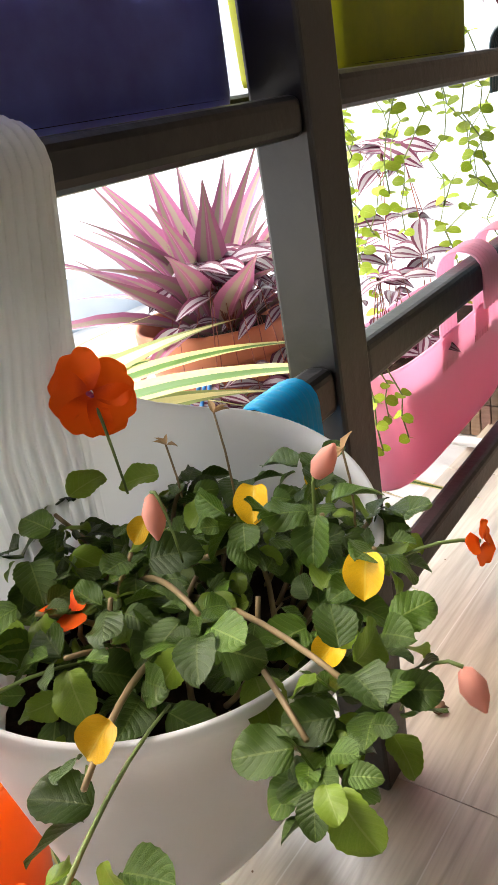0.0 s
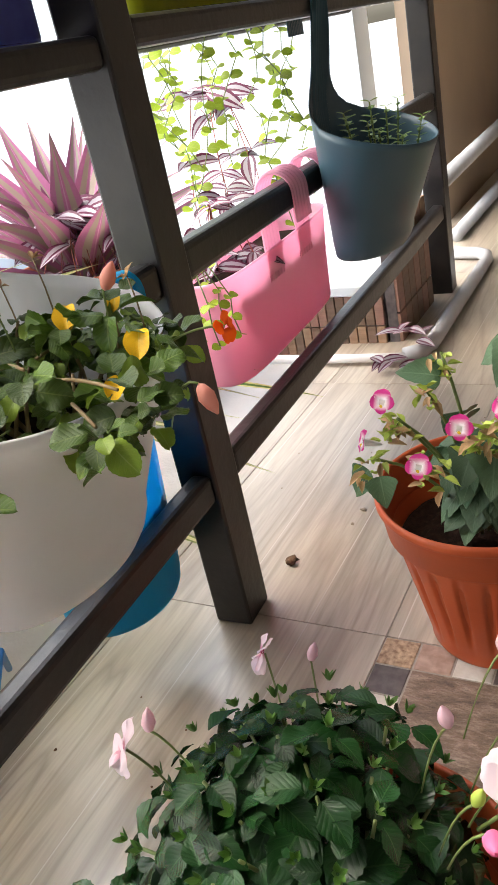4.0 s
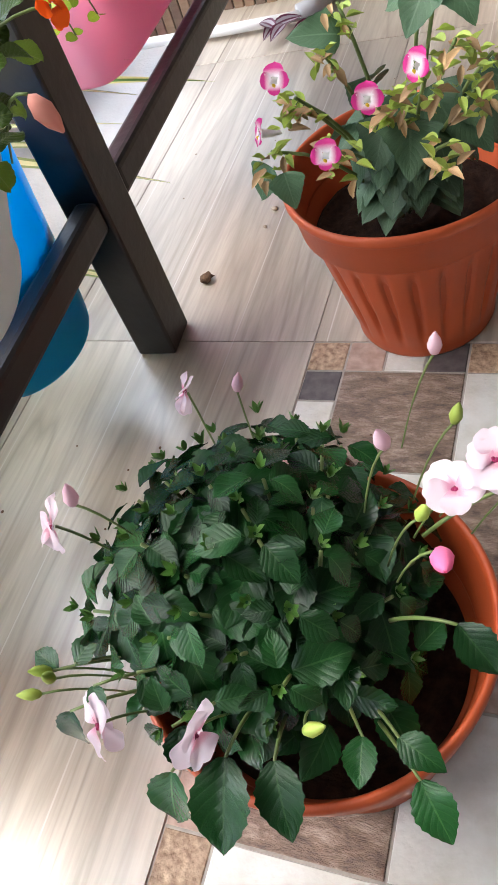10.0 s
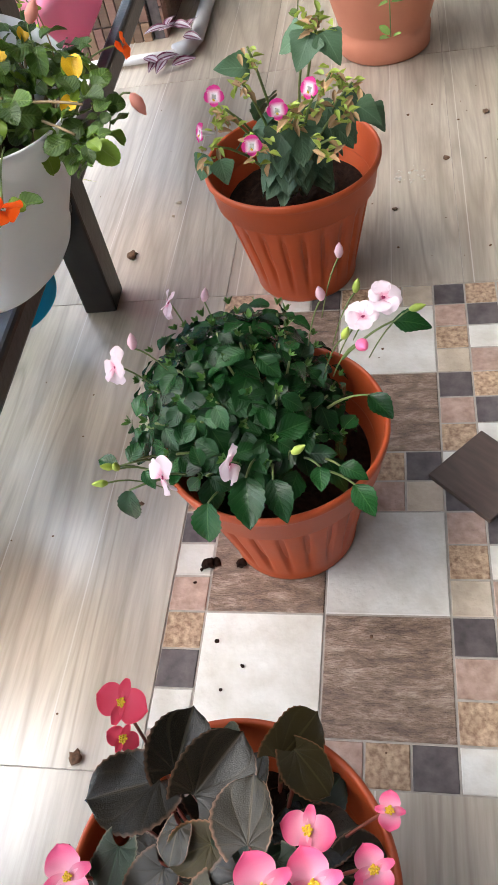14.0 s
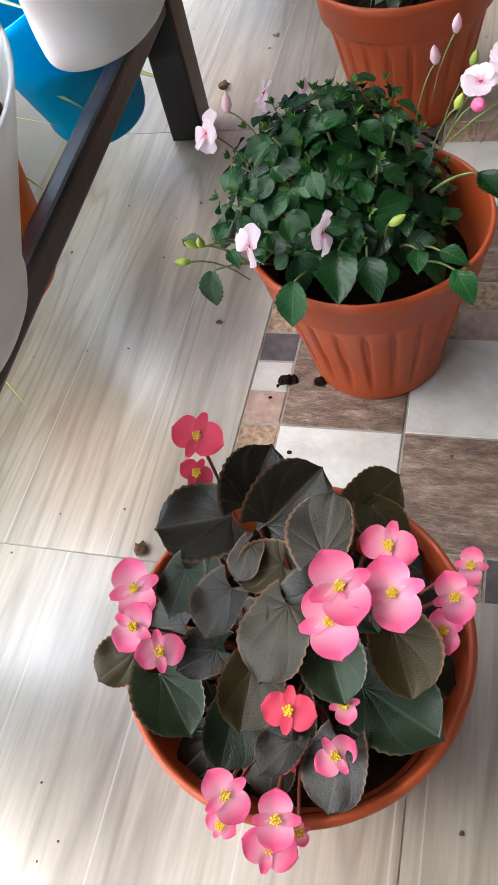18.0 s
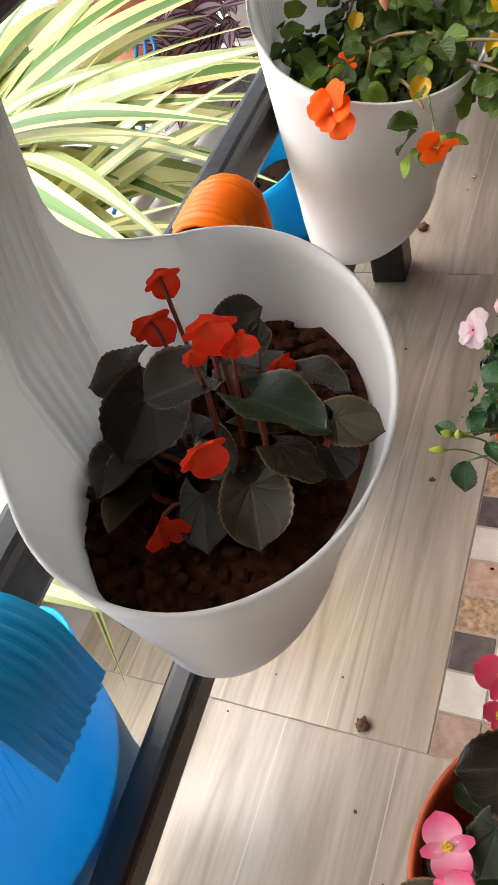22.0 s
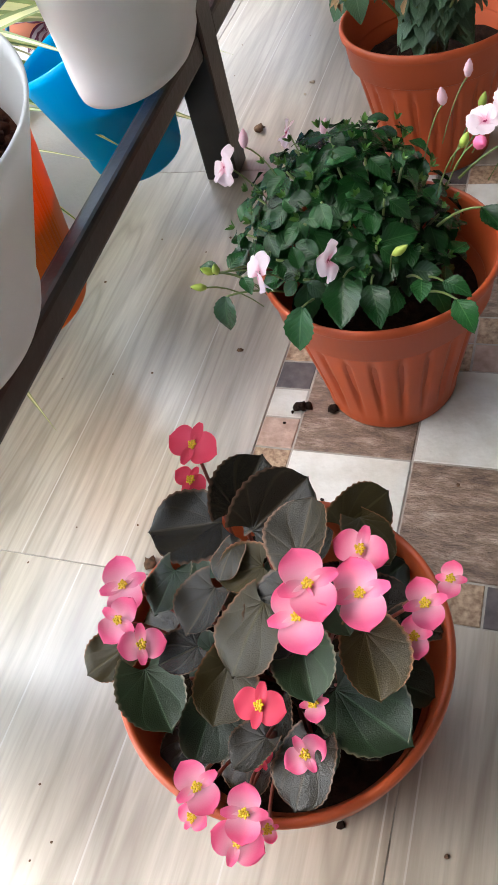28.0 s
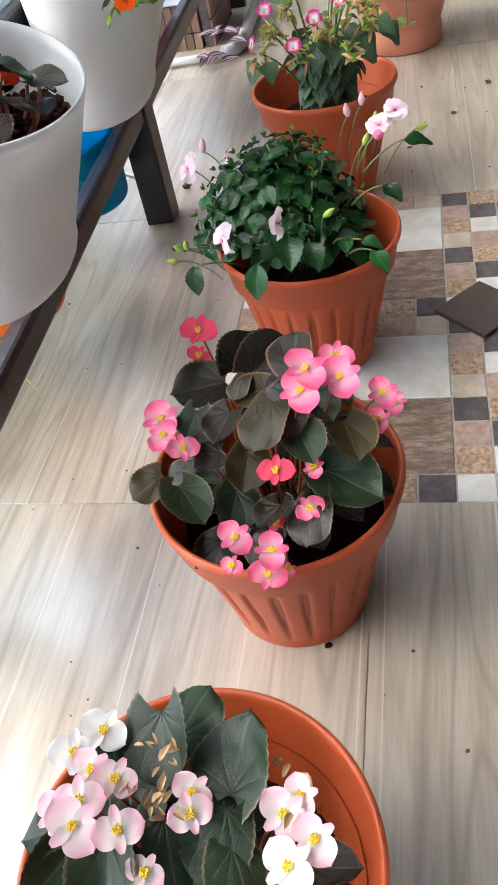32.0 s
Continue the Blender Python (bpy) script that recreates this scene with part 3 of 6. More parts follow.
def hook_planter(m, material, label, reach=0.115, name="hook_planter", soil_mat=None, soil_drop=0.045, shift=0.028, hook=0.025, ridged=0.0045, rise=0.250):
    """A round tub, higher at the back, whose back rises into a ribbed strap that hooks over a rail.
    Local: centre of the rim's front height at the origin, rail on the -x side."""
    pot = thing(name, m, label, "hanging planter", "planters hooked on the railing")
    a, h, oval, strap, lift = 0.096, 0.170, 1.44, 0.034, 0.034
    low = 0.061
    bm = bmesh.new()
    seg, fine, wide, turn_ = 160, 60, 0.30, 0.94
    rows = []
    prof = [(0.040, 0.0), (0.052, 0.0), (0.0575, 0.012), (low, 0.045)] + [(low + (a - low) * k / 16, 0.045 + 0.955 * k / 16) for k in range(1, 17)]
    prof = [(r + (0.0016 if 0.10 < v < 0.20 else 0.0), v) for r, v in prof]
    # close columns at the rear, where the wall is ribbed
    angles = [math.pi + wide * (2 * k / fine - 1) for k in range(fine + 1)]
    side_n = 12
    step_a = (turn_ - wide) / side_n
    angles = [math.pi - turn_ + step_a * k for k in range(side_n)] + angles + [math.pi + wide + step_a * (k + 1) for k in range(side_n)]
    front_n = seg - len(angles)
    gap = (2 * math.pi - 2 * turn_) / (front_n + 1)
    cols = list(angles)
    angles = cols + [math.pi + turn_ + gap * (k + 1) for k in range(front_n)]

    def strap_u(phi):
        d = phi - math.pi
        return d / wide * 0.94 if abs(d) <= wide else math.copysign(0.94 + 0.06 * (abs(d) - wide) / (turn_ - wide), d)

    def rib(u):
        return max(0.0, math.cos(math.pi * 9 * u)) if abs(u) < 0.87 else 0.0

    def top(phi):
        return lift * (1 - math.cos(phi))

    for r, v in prof:
        row = []
        for phi in angles:
            grow = r
            ribbed = ridged * rib(strap_u(phi)) * min(1.0, max(0.0, v - 0.3) * 4) if abs(phi - math.pi) < wide else 0.0
            row.append(bm.verts.new((grow * math.cos(phi) - (a - grow) * 0.9 + ribbed, oval * grow * math.sin(phi), -h + v * (h + top(phi)))))
        rows.append(row)
    for p, q in zip(rows, rows[1:]):
        for i in range(seg):
            j = (i + 1) % seg
            bm.faces.new((p[i], p[j], q[j], q[i]))
    bm.faces.new(list(reversed(rows[0])))
    # strap and hook grow out of the rim's rear
    half = len(cols) // 2
    last = [rows[-1][i] for i in range(len(cols))]
    start = [v.co.copy() for v in last]
    steps = [("up", k / 14) for k in range(1, 15)] + [("arc", k / 8) for k in range(1, 9)] + [("down", 1.0)]
    for kind, t in steps:
        row = []
        for c in range(2 * half + 1):
            u = strap_u(cols[c])
            p0 = start[c]
            if kind == "up":
                q = min(1.0, t / 0.42)
                f = (1 - q) ** 2.0
                y = p0.y * f + (u * -strap + shift * t) * (1 - f)
                z = p0.z + (rise - p0.z) * t
                x = p0.x * (1 - t) + -reach * t
                x = min(x, -math.sqrt(max(1e-6, a * a - min(abs(y) / oval, a * 0.99) ** 2)) * (1 - t) - reach * t)
            elif kind == "arc":
                ang = math.pi * t
                x, y, z = -reach - hook * (1 - math.cos(ang)), u * -strap + shift, rise + hook * math.sin(ang)
            else:
                x, y, z = -reach - 2 * hook - off, u * -strap + shift, rise - 0.062
            off = (ridged or 0.0020) * rib(u) * (1.0 if ridged or kind != "up" else min(1.0, 3 * t))
            if kind == "up":
                x += off
            elif kind == "arc":
                x += off * math.cos(math.pi * t)
                z += off * math.sin(math.pi * t)
            row.append(bm.verts.new((x, y, z)))
        for c in range(2 * half):
            bm.faces.new((last[c], last[c + 1], row[c + 1], row[c]))
        last = row
    bmesh.ops.recalc_face_normals(bm, faces=bm.faces[:])
    body = part("body", bm, material, pot)
    sol = body.modifiers.new("wall", "SOLIDIFY")
    sol.thickness, sol.offset = 0.0030, 0.0
    k0 = (h - soil_drop) / h
    sr = low + (a - low) * (k0 - 0.045) / 0.955 - 0.004
    sb = lathe([(0.001, -soil_drop + 0.012)] + [(sr * k / 9, -soil_drop + 0.012 * (1 - (k / 9) ** 2)) for k in range(1, 10)], 48)
    for v in sb.verts:
        v.co.y *= oval
        v.co.x -= (a - sr) * 0.8
        v.co.z += 0.007 * noise.noise(v.co * 60 + Vector((3, 1, 0))) + 0.003 * noise.noise(v.co * 170)
    bmesh.ops.reverse_faces(sb, faces=sb.faces[:])
    lumps = 240 if soil_mat else 24
    for k in range(lumps):
        r0, a0 = sr * 0.95 * math.sqrt((k + 0.5) / lumps), 2.4 * k
        lump = bmesh.ops.create_icosphere(sb, subdivisions=1, radius=RND.choice((0.002, 0.003, 0.0042, 0.006)))["verts"]
        for v in lump:
            v.co *= 1 + 0.7 * noise.noise(v.co * 200 + Vector((k, 0, 0)))
        bmesh.ops.translate(sb, verts=lump, vec=(r0 * math.cos(a0) - (a - sr) * 0.8, r0 * oval * math.sin(a0), -soil_drop + 0.012 * (1 - (r0 / sr) ** 2) + 0.003))
    part("soil", sb, soil_mat or M_SOIL, pot, "crumbly brown soil")
    return pot


# inner planters hang from the top rail, outer ones from the middle rail
IN_Z = 0.550
hook_planter(on_rail(0.114, -0.024, IN_Z), M_WHITE, "white plastic hook planter with red begonia", 0.091, soil_mat=M_REDSOIL, soil_drop=0.030)
hook_planter(on_rail(0.112, 0.422, IN_Z), M_WHITE, "white plastic hook planter with orange impatiens", 0.091, rise=0.216)
hook_planter(on_rail(0.112, 1.362, IN_Z), M_TEAL, "dark teal plastic hook planter with a small succulent", 0.091, shift=0.070)
OUT_X, OUT_Z = -0.118, 0.295
hook_planter(on_rail(OUT_X, -0.200, OUT_Z, 180), M_BLUE, "bright blue plastic hook planter near the red begonia", 0.100, shift=-0.02, hook=0.030, ridged=0.0, rise=0.216)
hook_planter(on_rail(OUT_X - 0.020, 0.302, OUT_Z + 0.012, 180), M_ORANGE, "bright orange plastic hook planter", 0.130, shift=0.098, hook=0.030, ridged=0.004, rise=0.216)
hook_planter(on_rail(OUT_X, 0.670, OUT_Z, 180), M_BLUE, "bright blue plastic hook planter beside the post", 0.100, shift=-0.020, hook=0.021, ridged=0.0, rise=0.233)


def trough(m, material, label):
    """An oval trough with two ribbed hooks over the middle rail. Local: centre of the top, rail on the +x side."""
    pot = thing("trough_planter", m, label, "hanging planter", "planters hooked on the railing")
    bm = bmesh.new()
    seg, rows = 80, []
    prof = [(0.76, -0.175), (0.84, -0.175), (0.86, -0.171), (0.93, -0.066), (0.945, -0.062), (0.955, -0.040), (0.975, -0.037), (1.0, -0.003), (1.03, -0.001), (1.03, 0.003)]
    for s, z in prof:
        row = []
        for i in range(seg):
            t = 2 * math.pi * i / seg
            cx, sy = math.cos(t), math.sin(t)
            e = 0.42
            px = 0.075 * math.copysign(abs(cx) ** e, cx)
            py = 0.252 * math.copysign(abs(sy) ** e, sy)
            row.append(bm.verts.new((px * (0.35 + 0.65 * s), py * (0.55 + 0.45 * s), z)))
        rows.append(row)
    for p, q in zip(rows, rows[1:]):
        for i in range(seg):
            j = (i + 1) % seg
            bm.faces.new((p[i], p[j], q[j], q[i]))
    bm.faces.new(list(reversed(rows[0])))
    body = part("body", bm, material, pot)
    sol = body.modifiers.new("wall", "SOLIDIFY")
    sol.thickness, sol.offset = 0.0035, -1.0
    for y in (-0.055, 0.085):
        hb = bmesh.new()
        last = None
        path = [(0.070, -0.050), (0.071, 0.0), (0.071, 0.085)] + [(0.105 - 0.034 * math.cos(math.pi * k / 12), 0.092 + 0.034 * math.sin(math.pi * k / 12)) for k in range(13)] + [(0.139, 0.070), (0.139, 0.045)]
        for x, z in path:
            row = []
            for c in range(41):
                u = c / 20 - 1
                off = 0.0024 * max(0, math.cos(u * 5 * math.pi))
                row.append(hb.verts.new((x + off * (1 if x > 0.1 else -1 if z < 0.08 else 0), y + u * 0.032, z + (off if z > 0.08 else 0))))
            if last:
                for c in range(40):
                    hb.faces.new((last[c], row[c], row[c + 1], last[c + 1]))
            last = row
        hk = part("hook", hb, material, pot, "ribbed plastic hook")
        s2 = hk.modifiers.new("wall", "SOLIDIFY")
        s2.thickness = 0.003
    sb = bmesh.new()
    box(sb, -0.062, 0.062, -0.20, 0.20, -0.06, -0.030, 0.01)
    part("soil", sb, M_SOIL, pot)
    return pot


trough(on_rail(-0.118, 1.275, 0.432), M_PINK, "pink plastic oval trough planter hooked on the rail")


def box_planter(m, material, length, label):
    """A tapered rectangular planter. Local: centre of the base, long side on y."""
    pot = thing("box_planter", m, label, "planter box")
    bm = bmesh.new()
    rows = []
    for s, z in ((0.92, 0.0), (0.945, 0.008), (0.995, 0.150), (1.008, 0.152), (1.015, 0.190), (0.985, 0.190), (0.985, 0.186)):
        row = []
        for i in range(40):
            t = 2 * math.pi * (i + 0.5) / 40
            c, q = math.cos(t), math.sin(t)
            row.append(bm.verts.new((0.075 * math.copysign(abs(c) ** 0.22, c) * s, length / 2 * math.copysign(abs(q) ** 0.22, q) * (0.9 + 0.1 * s), z)))
        rows.append(row)
    for p, q in zip(rows, rows[1:]):
        for i in range(40):
            j = (i + 1) % 40
            bm.faces.new((p[i], p[j], q[j], q[i]))
    bm.faces.new(list(reversed(rows[0])))
    part("body", bm, material, pot)
    sb = bmesh.new()
    n = int(length / 0.003)
    for k in range(n):
        y0, y1 = (-0.5 + k / n) * (length - 0.028), (-0.5 + (k + 1) / n) * (length - 0.028)
        w = 0.0700 * (1 - abs((y0 + y1) / (length * 0.985)) ** 9.1) ** 0.11
        box(sb, -w, w, y0, y1, 0.004, 0.088 + 0.010 * noise.noise(Vector((k * 0.085, length * 9, 0))) + 0.009 * noise.noise(Vector((k * 0.55, 3, length))))
    part("soil", sb, M_SOIL, pot)
    return pot


box_planter(on_rail(-0.105, 0.532, 0.7815), M_PURPLE, 0.475, "deep purple plastic window box on the shelf bars")
box_planter(on_rail(-0.105, 1.147, 0.7955), M_LIME, 0.385, "lime yellow plastic window box on the shelf bars")
box_planter(on_rail(-0.105, -0.150, 0.7815), M_LIME, 0.46, "lime yellow plastic window box on the shelf bars")


# ---- plants ----
def oval_leaf(v):
    return 0.5 * math.sin(math.pi * min(1.0, v * 0.97 + 0.03)) ** 0.8 * (1.08 - 0.35 * v)


def heart_leaf(v):
    return 0.53 * math.sqrt(max(0.0, 1 - (1.9 * v - 0.86) ** 2)) if v < 0.92 else 0.53 * math.sqrt(max(0.0, 1 - (1.9 * 0.92 - 0.86) ** 2)) * (1 - v) / 0.08


def round_leaf(v):
    return 0.5 * math.sqrt(max(0.0, 1 - (2 * v - 1) ** 2)) + 0.02 * (1 - v)


def sword_leaf(v):
    return 0.5 * (0.55 + 0.45 * math.sin(math.pi * min(1, v * 1.2))) * (1 - v ** 3)


def ovate_leaf(v):
    return 0.62 * (1 - v) ** 0.8 * min(1.0, v / 0.22 + 0.05) ** 0.55


def petal_shape(v):
    return 0.5 * math.sin(math.pi * (0.10 + 0.82 * v)) ** 0.7


def notch_petal(v):
    return 0.62 * math.sin(math.pi * (0.06 + 0.80 * v)) ** 0.8


L_IMP = leaf_mat("impatiens_leaf", (0.012, 0.056, 0.012), (0.034, 0.10, 0.025), rough=0.27, veins=7, vary=0.5, bump=0.45, spec=0.36)
L_IMP_TIP = leaf_mat("impatiens_young_leaf", (0.075, 0.17, 0.028), (0.10, 0.20, 0.045), rough=0.35, veins=8)
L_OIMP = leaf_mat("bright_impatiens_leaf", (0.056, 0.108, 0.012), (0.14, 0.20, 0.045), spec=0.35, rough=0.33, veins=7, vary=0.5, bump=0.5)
# paler copy for about one leaf in five, sunlight put into its colour
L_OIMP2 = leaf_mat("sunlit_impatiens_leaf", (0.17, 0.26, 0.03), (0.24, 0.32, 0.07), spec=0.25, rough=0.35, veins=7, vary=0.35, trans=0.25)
L_YEL = leaf_mat("yellowed_leaf", (0.72, 0.42, 0.015), (0.75, 0.52, 0.06), rough=0.4, veins=8)
L_BEG = leaf_mat("bronze_begonia_leaf", (0.021, 0.017, 0.010), (0.055, 0.042, 0.024), edge=(0.18, 0.10, 0.06), spec=0.42, rough=0.24, veins=2.4, vary=0.5, trans=0.05, bump=0.8, palm=True)
L_BEGG = leaf_mat("green_begonia_leaf", (0.018, 0.031, 0.014), (0.04, 0.07, 0.035), edge=(0.15, 0.13, 0.08), spec=0.36, rough=0.30, veins=2.4, vary=0.4, trans=0.04, bump=0.8, palm=True)
L_BEGO = leaf_mat("olive_begonia_leaf", (0.042, 0.032, 0.010), (0.075, 0.06, 0.022), edge=(0.24, 0.11, 0.05), bump=0.8, palm=True, spec=0.32, rough=0.30, veins=2.4, vary=0.3, trans=0.10)
L_TOR = leaf_mat("torenia_leaf", (0.075, 0.135, 0.070), (0.12, 0.19, 0.11), rough=0.42, veins=9, vary=0.4, bump=0.45)
L_BUD = leaf_mat("pale_green_bud", (0.38, 0.48, 0.09), (0.44, 0.52, 0.14), rough=0.45, veins=5, vary=0.25)
L_DRY = leaf_mat("dry_calyx", (0.44, 0.29, 0.15), (0.34, 0.20, 0.09), rough=0.7, veins=5, vary=0.3)
L_VAR = leaf_mat("striped_blade", (0.10, 0.20, 0.045), (0.74, 0.71, 0.36), rough=0.35, veins=0.01, vary=0.2, bump=0.0, stripes=(0.0, 0.24, (0.80, 0.76, 0.42)), trans=0.3)
L_VAR2 = leaf_mat("green_striped_blade", (0.72, 0.67, 0.30), (0.10, 0.19, 0.05), rough=0.35, veins=0.01, vary=0.2, bump=0.0, stripes=(0.0, 0.20, (0.085, 0.17, 0.045)), trans=0.3)
L_RHOEO = leaf_mat("purple_sword_leaf", (0.23, 0.045, 0.13), (0.40, 0.20, 0.28), rough=0.3, veins=0.01, vary=0.5, bump=0.0, trans=0.2, stripes=(0.10, 0.30, (0.15, 0.17, 0.075)))
L_ZEB = leaf_mat("silver_purple_leaf", (0.12, 0.02, 0.055), (0.09, 0.02, 0.045), rough=0.35, veins=0.01, vary=0.3, bump=0.0, trans=0.2, stripes=(0.09, 0.34, (0.46, 0.44, 0.48)))
L_JENNY = leaf_mat("yellow_green_leaf", (0.30, 0.42, 0.035), (0.38, 0.48, 0.08), rough=0.45, veins=4, vary=0.3, trans=0.4)
L_SUCC = leaf_mat("small_fresh_leaf", (0.15, 0.25, 0.06), (0.22, 0.32, 0.10), rough=0.45, veins=4, vary=0.3, trans=0.2)
M_STEM = mat("green_stem", (0.16, 0.22, 0.06), rough=0.5, scale=60)
M_STEMB = mat("brown_stem", (0.27, 0.19, 0.09), rough=0.55, scale=60)
M_STEMR = mat("red_stem", (0.26, 0.06, 0.035), rough=0.45, scale=60)
P_PINK = petal_mat("pale_pink_petal", (0.78, 0.40, 0.52), (0.87, 0.74, 0.80), power=0.25, trans=0.4)
P_HOT = petal_mat("hot_pink_petal", (0.90, 0.46, 0.58), (0.85, 0.13, 0.28), power=0.8, vary=0.14)
P_WHITE = petal_mat("white_pink_petal", (0.86, 0.82, 0.80), (0.85, 0.45, 0.54), power=1.1)
P_SNOW = petal_mat("white_petal", (0.86, 0.84, 0.80), (0.86, 0.85, 0.84), power=1.0)
P_ORANGE = petal_mat("orange_petal", (0.65, 0.055, 0.006), (0.93, 0.12, 0.008), power=0.25)
P_RED = petal_mat("red_petal", (0.85, 0.09, 0.03), (0.80, 0.035, 0.014), power=0.7)
P_CORAL = petal_mat("coral_pink_petal", (0.80, 0.10, 0.16), (0.80, 0.07, 0.13), power=0.8)
P_TOR = petal_mat("magenta_petal", (0.88, 0.80, 0.82), (0.60, 0.035, 0.24), power=0.62)
M_YELLOW = mat("yellow_stamens", (0.80, 0.52, 0.02), rough=0.6, scale=300, bump=0.8)

B_IMP = [blade("impatiens_leaf", L_IMP, oval_leaf, 1, 0.78, 18, 6, f, c, w * 1.5, 0.05) for f, c, w in ((0.25, 0.18, 0.02), (0.15, 0.30, 0.03), (0.40, 0.10, 0.025), (0.2, 0.45, 0.02))]
B_IMPT = [blade("young_leaf", L_IMP_TIP, oval_leaf, 1, 0.5, 4, 2, 0.5, -0.1)]
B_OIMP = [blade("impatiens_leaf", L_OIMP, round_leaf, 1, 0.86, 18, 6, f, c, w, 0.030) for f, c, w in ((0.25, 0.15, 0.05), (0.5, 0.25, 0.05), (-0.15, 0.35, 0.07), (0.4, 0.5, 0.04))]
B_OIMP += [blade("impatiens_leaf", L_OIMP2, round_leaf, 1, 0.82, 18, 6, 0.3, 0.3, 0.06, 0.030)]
B_YEL = blade("yellowed_leaf", L_YEL, heart_leaf, 1, 0.85, 12, 6, 0.55, 0.25, 0.05)
B_BEG = {k: [blade("begonia_leaf", m, heart_leaf, 1, 0.95, 26, 8, f, c, w * 2.0, 0.026, cup, lop, 0.20) for f, c, w, cup, lop in
             ((0.20, 0.12, 0.016, 0.7, 0.12), (0.32, 0.08, 0.018, 0.4, -0.12), (-0.15, 0.30, 0.025, 0.3, 0.1), (0.55, 0.05, 0.014, 0.2, 0.0), (0.1, 0.22, 0.03, 0.9, -0.08))]
         for k, m in dict(b=L_BEG, g=L_BEGG, o=L_BEGO).items()}
B_TOR = [blade("torenia_leaf", L_TOR, ovate_leaf, 1, 1.0, 16, 6, f, c, 0.03, 0.03) for f, c in ((0.18, 0.3), (0.1, 0.45), (0.22, 0.2))]
B_BUD = blade("calyx", L_BUD, oval_leaf, 1, 0.55, 6, 6, 1.0, 0.15, 0.02, 0.0, 0.9)
B_DRY = blade("dry_calyx", L_DRY, oval_leaf, 1, 0.45, 4, 4, 0.9, 0.2, 0.05)
B_JENNY = blade("round_leaf", L_JENNY, round_leaf, 1, 0.9, 5, 2, 0.2, 0.2)
B_SUCC = blade("small_leaf", L_SUCC, round_leaf, 1, 0.6, 4, 2, 0.3, 0.1)
B_ZEB = blade("trailing_leaf", L_ZEB, oval_leaf, 1, 0.46, 7, 8, 0.35, 0.3)
PETALS = {k: blade(k, m, notch_petal, 1, 0.98, 12, 8, 0.1, c, 0.05, 0.0, 0.2, 0.0, 0.0, 0.13) for k, m, c in (
    ("pink", P_PINK, 0.3), ("orange", P_ORANGE, 0.15))}
BEGP = {k: (blade("petal", m, round_leaf, 1, 1.2, 14, 8, 0.1, 0.16, 0.05, 0.0, 0.7), blade("small_petal", m, petal_shape, 1, 0.58, 6, 4, 0.3, 0.05))
        for k, m in dict(hot=P_HOT, white=P_WHITE, snow=P_SNOW, red=P_RED, coral=P_CORAL).items()}
TORP = (blade("petal", P_TOR, round_leaf, 1, 1.25, 8, 6, 0.1, 0.2, 0.06, 0.0, 0.4), blade("lip", P_TOR, round_leaf, 1, 1.75, 8, 6, 0.1, 0.35, 0.06, 0.0, 0.5))


def knob(name, r, material, n=1, spread=0.0):
    bm = bmesh.new()
    for i in range(n):
        a = 2.4 * i
        q = spread * math.sqrt(i / max(1, n - 1)) if n > 1 else 0
        s = bmesh.ops.create_icosphere(bm, subdivisions=1, radius=r)
        bmesh.ops.translate(bm, verts=s["verts"], vec=(q * math.cos(a), q * math.sin(a), 0.3 * r * (i % 3)))
    me = bpy.data.meshes.new(name)
    bm.to_mesh(me)
    bm.free()
    me.materials.append(material)
    return me


STAMENS = knob("stamen_tuft", 0.0011, M_YELLOW, 14, 0.0032)
TOR_SPOT = knob("yellow_spot", 0.0016, M_YELLOW, 2, 0.001)


def bud_mesh(name, material, r, length):
    bm = lathe([(0.0002, 0), (r * 0.6, length * 0.12), (r, length * 0.4), (r * 0.75, length * 0.72), (r * 0.15, length)], 9)
    me = bpy.data.meshes.new(name)
    bm.to_mesh(me)
    bm.free()
    me.materials.append(material)
    for p in me.polygons:
        p.use_smooth = True
    return me


P_BUD = petal_mat("pink_bud", (0.87, 0.62, 0.69), (0.86, 0.50, 0.62), power=0.6)
BUDS = {"rose": bud_mesh("bud", petal_mat("rose_bud", (0.85, 0.22, 0.42), (0.86, 0.45, 0.6)), 0.0065, 0.020), "pink": bud_mesh("bud", P_BUD, 0.0052, 0.020), "green": bud_mesh("bud", L_BUD, 0.0045, 0.018), "coral": bud_mesh("bud", petal_mat("coral_petal", (0.85, 0.40, 0.32), (0.86, 0.40, 0.32)), 0.006, 0.024)}


def facing(m, n):
    """A pose at point m whose local z is n."""
    q = Vector(n).to_track_quat("Z", "Y").to_matrix().to_4x4()
    return Matrix.Translation(m) @ q


def flat_flower(plant, p, n, mesh, size, count=5, roll=0.0, eye=None):
    f = new("flower")
    f.parent = plant
    f.matrix_local = facing(p, n) @ Matrix.Rotation(roll, 4, "Z")
    f.empty_display_size = 0.01
    for i in range(count):
        a = 2 * math.pi * i / count + RND.uniform(-0.22, 0.22)
        d = Vector((math.cos(a), math.sin(a), RND.uniform(-0.2, 0.75)))
        shared("petal", mesh, f, aim(d * 0.0015 + Vector((0, 0, 0.0006 * i)), d, (0, 0, 1), size * RND.choice((0.86, 0.95, 1.0, 1.1)), RND.uniform(-0.3, 0.3)))
    if eye:
        shared("eye", eye, f, Matrix.Translation((0, 0, 0.0015)))
    return f


EYE_DARK = knob("eye", 0.0016, mat("magenta_eye", (0.35, 0.02, 0.10), rough=0.6), 3, 0.0014)


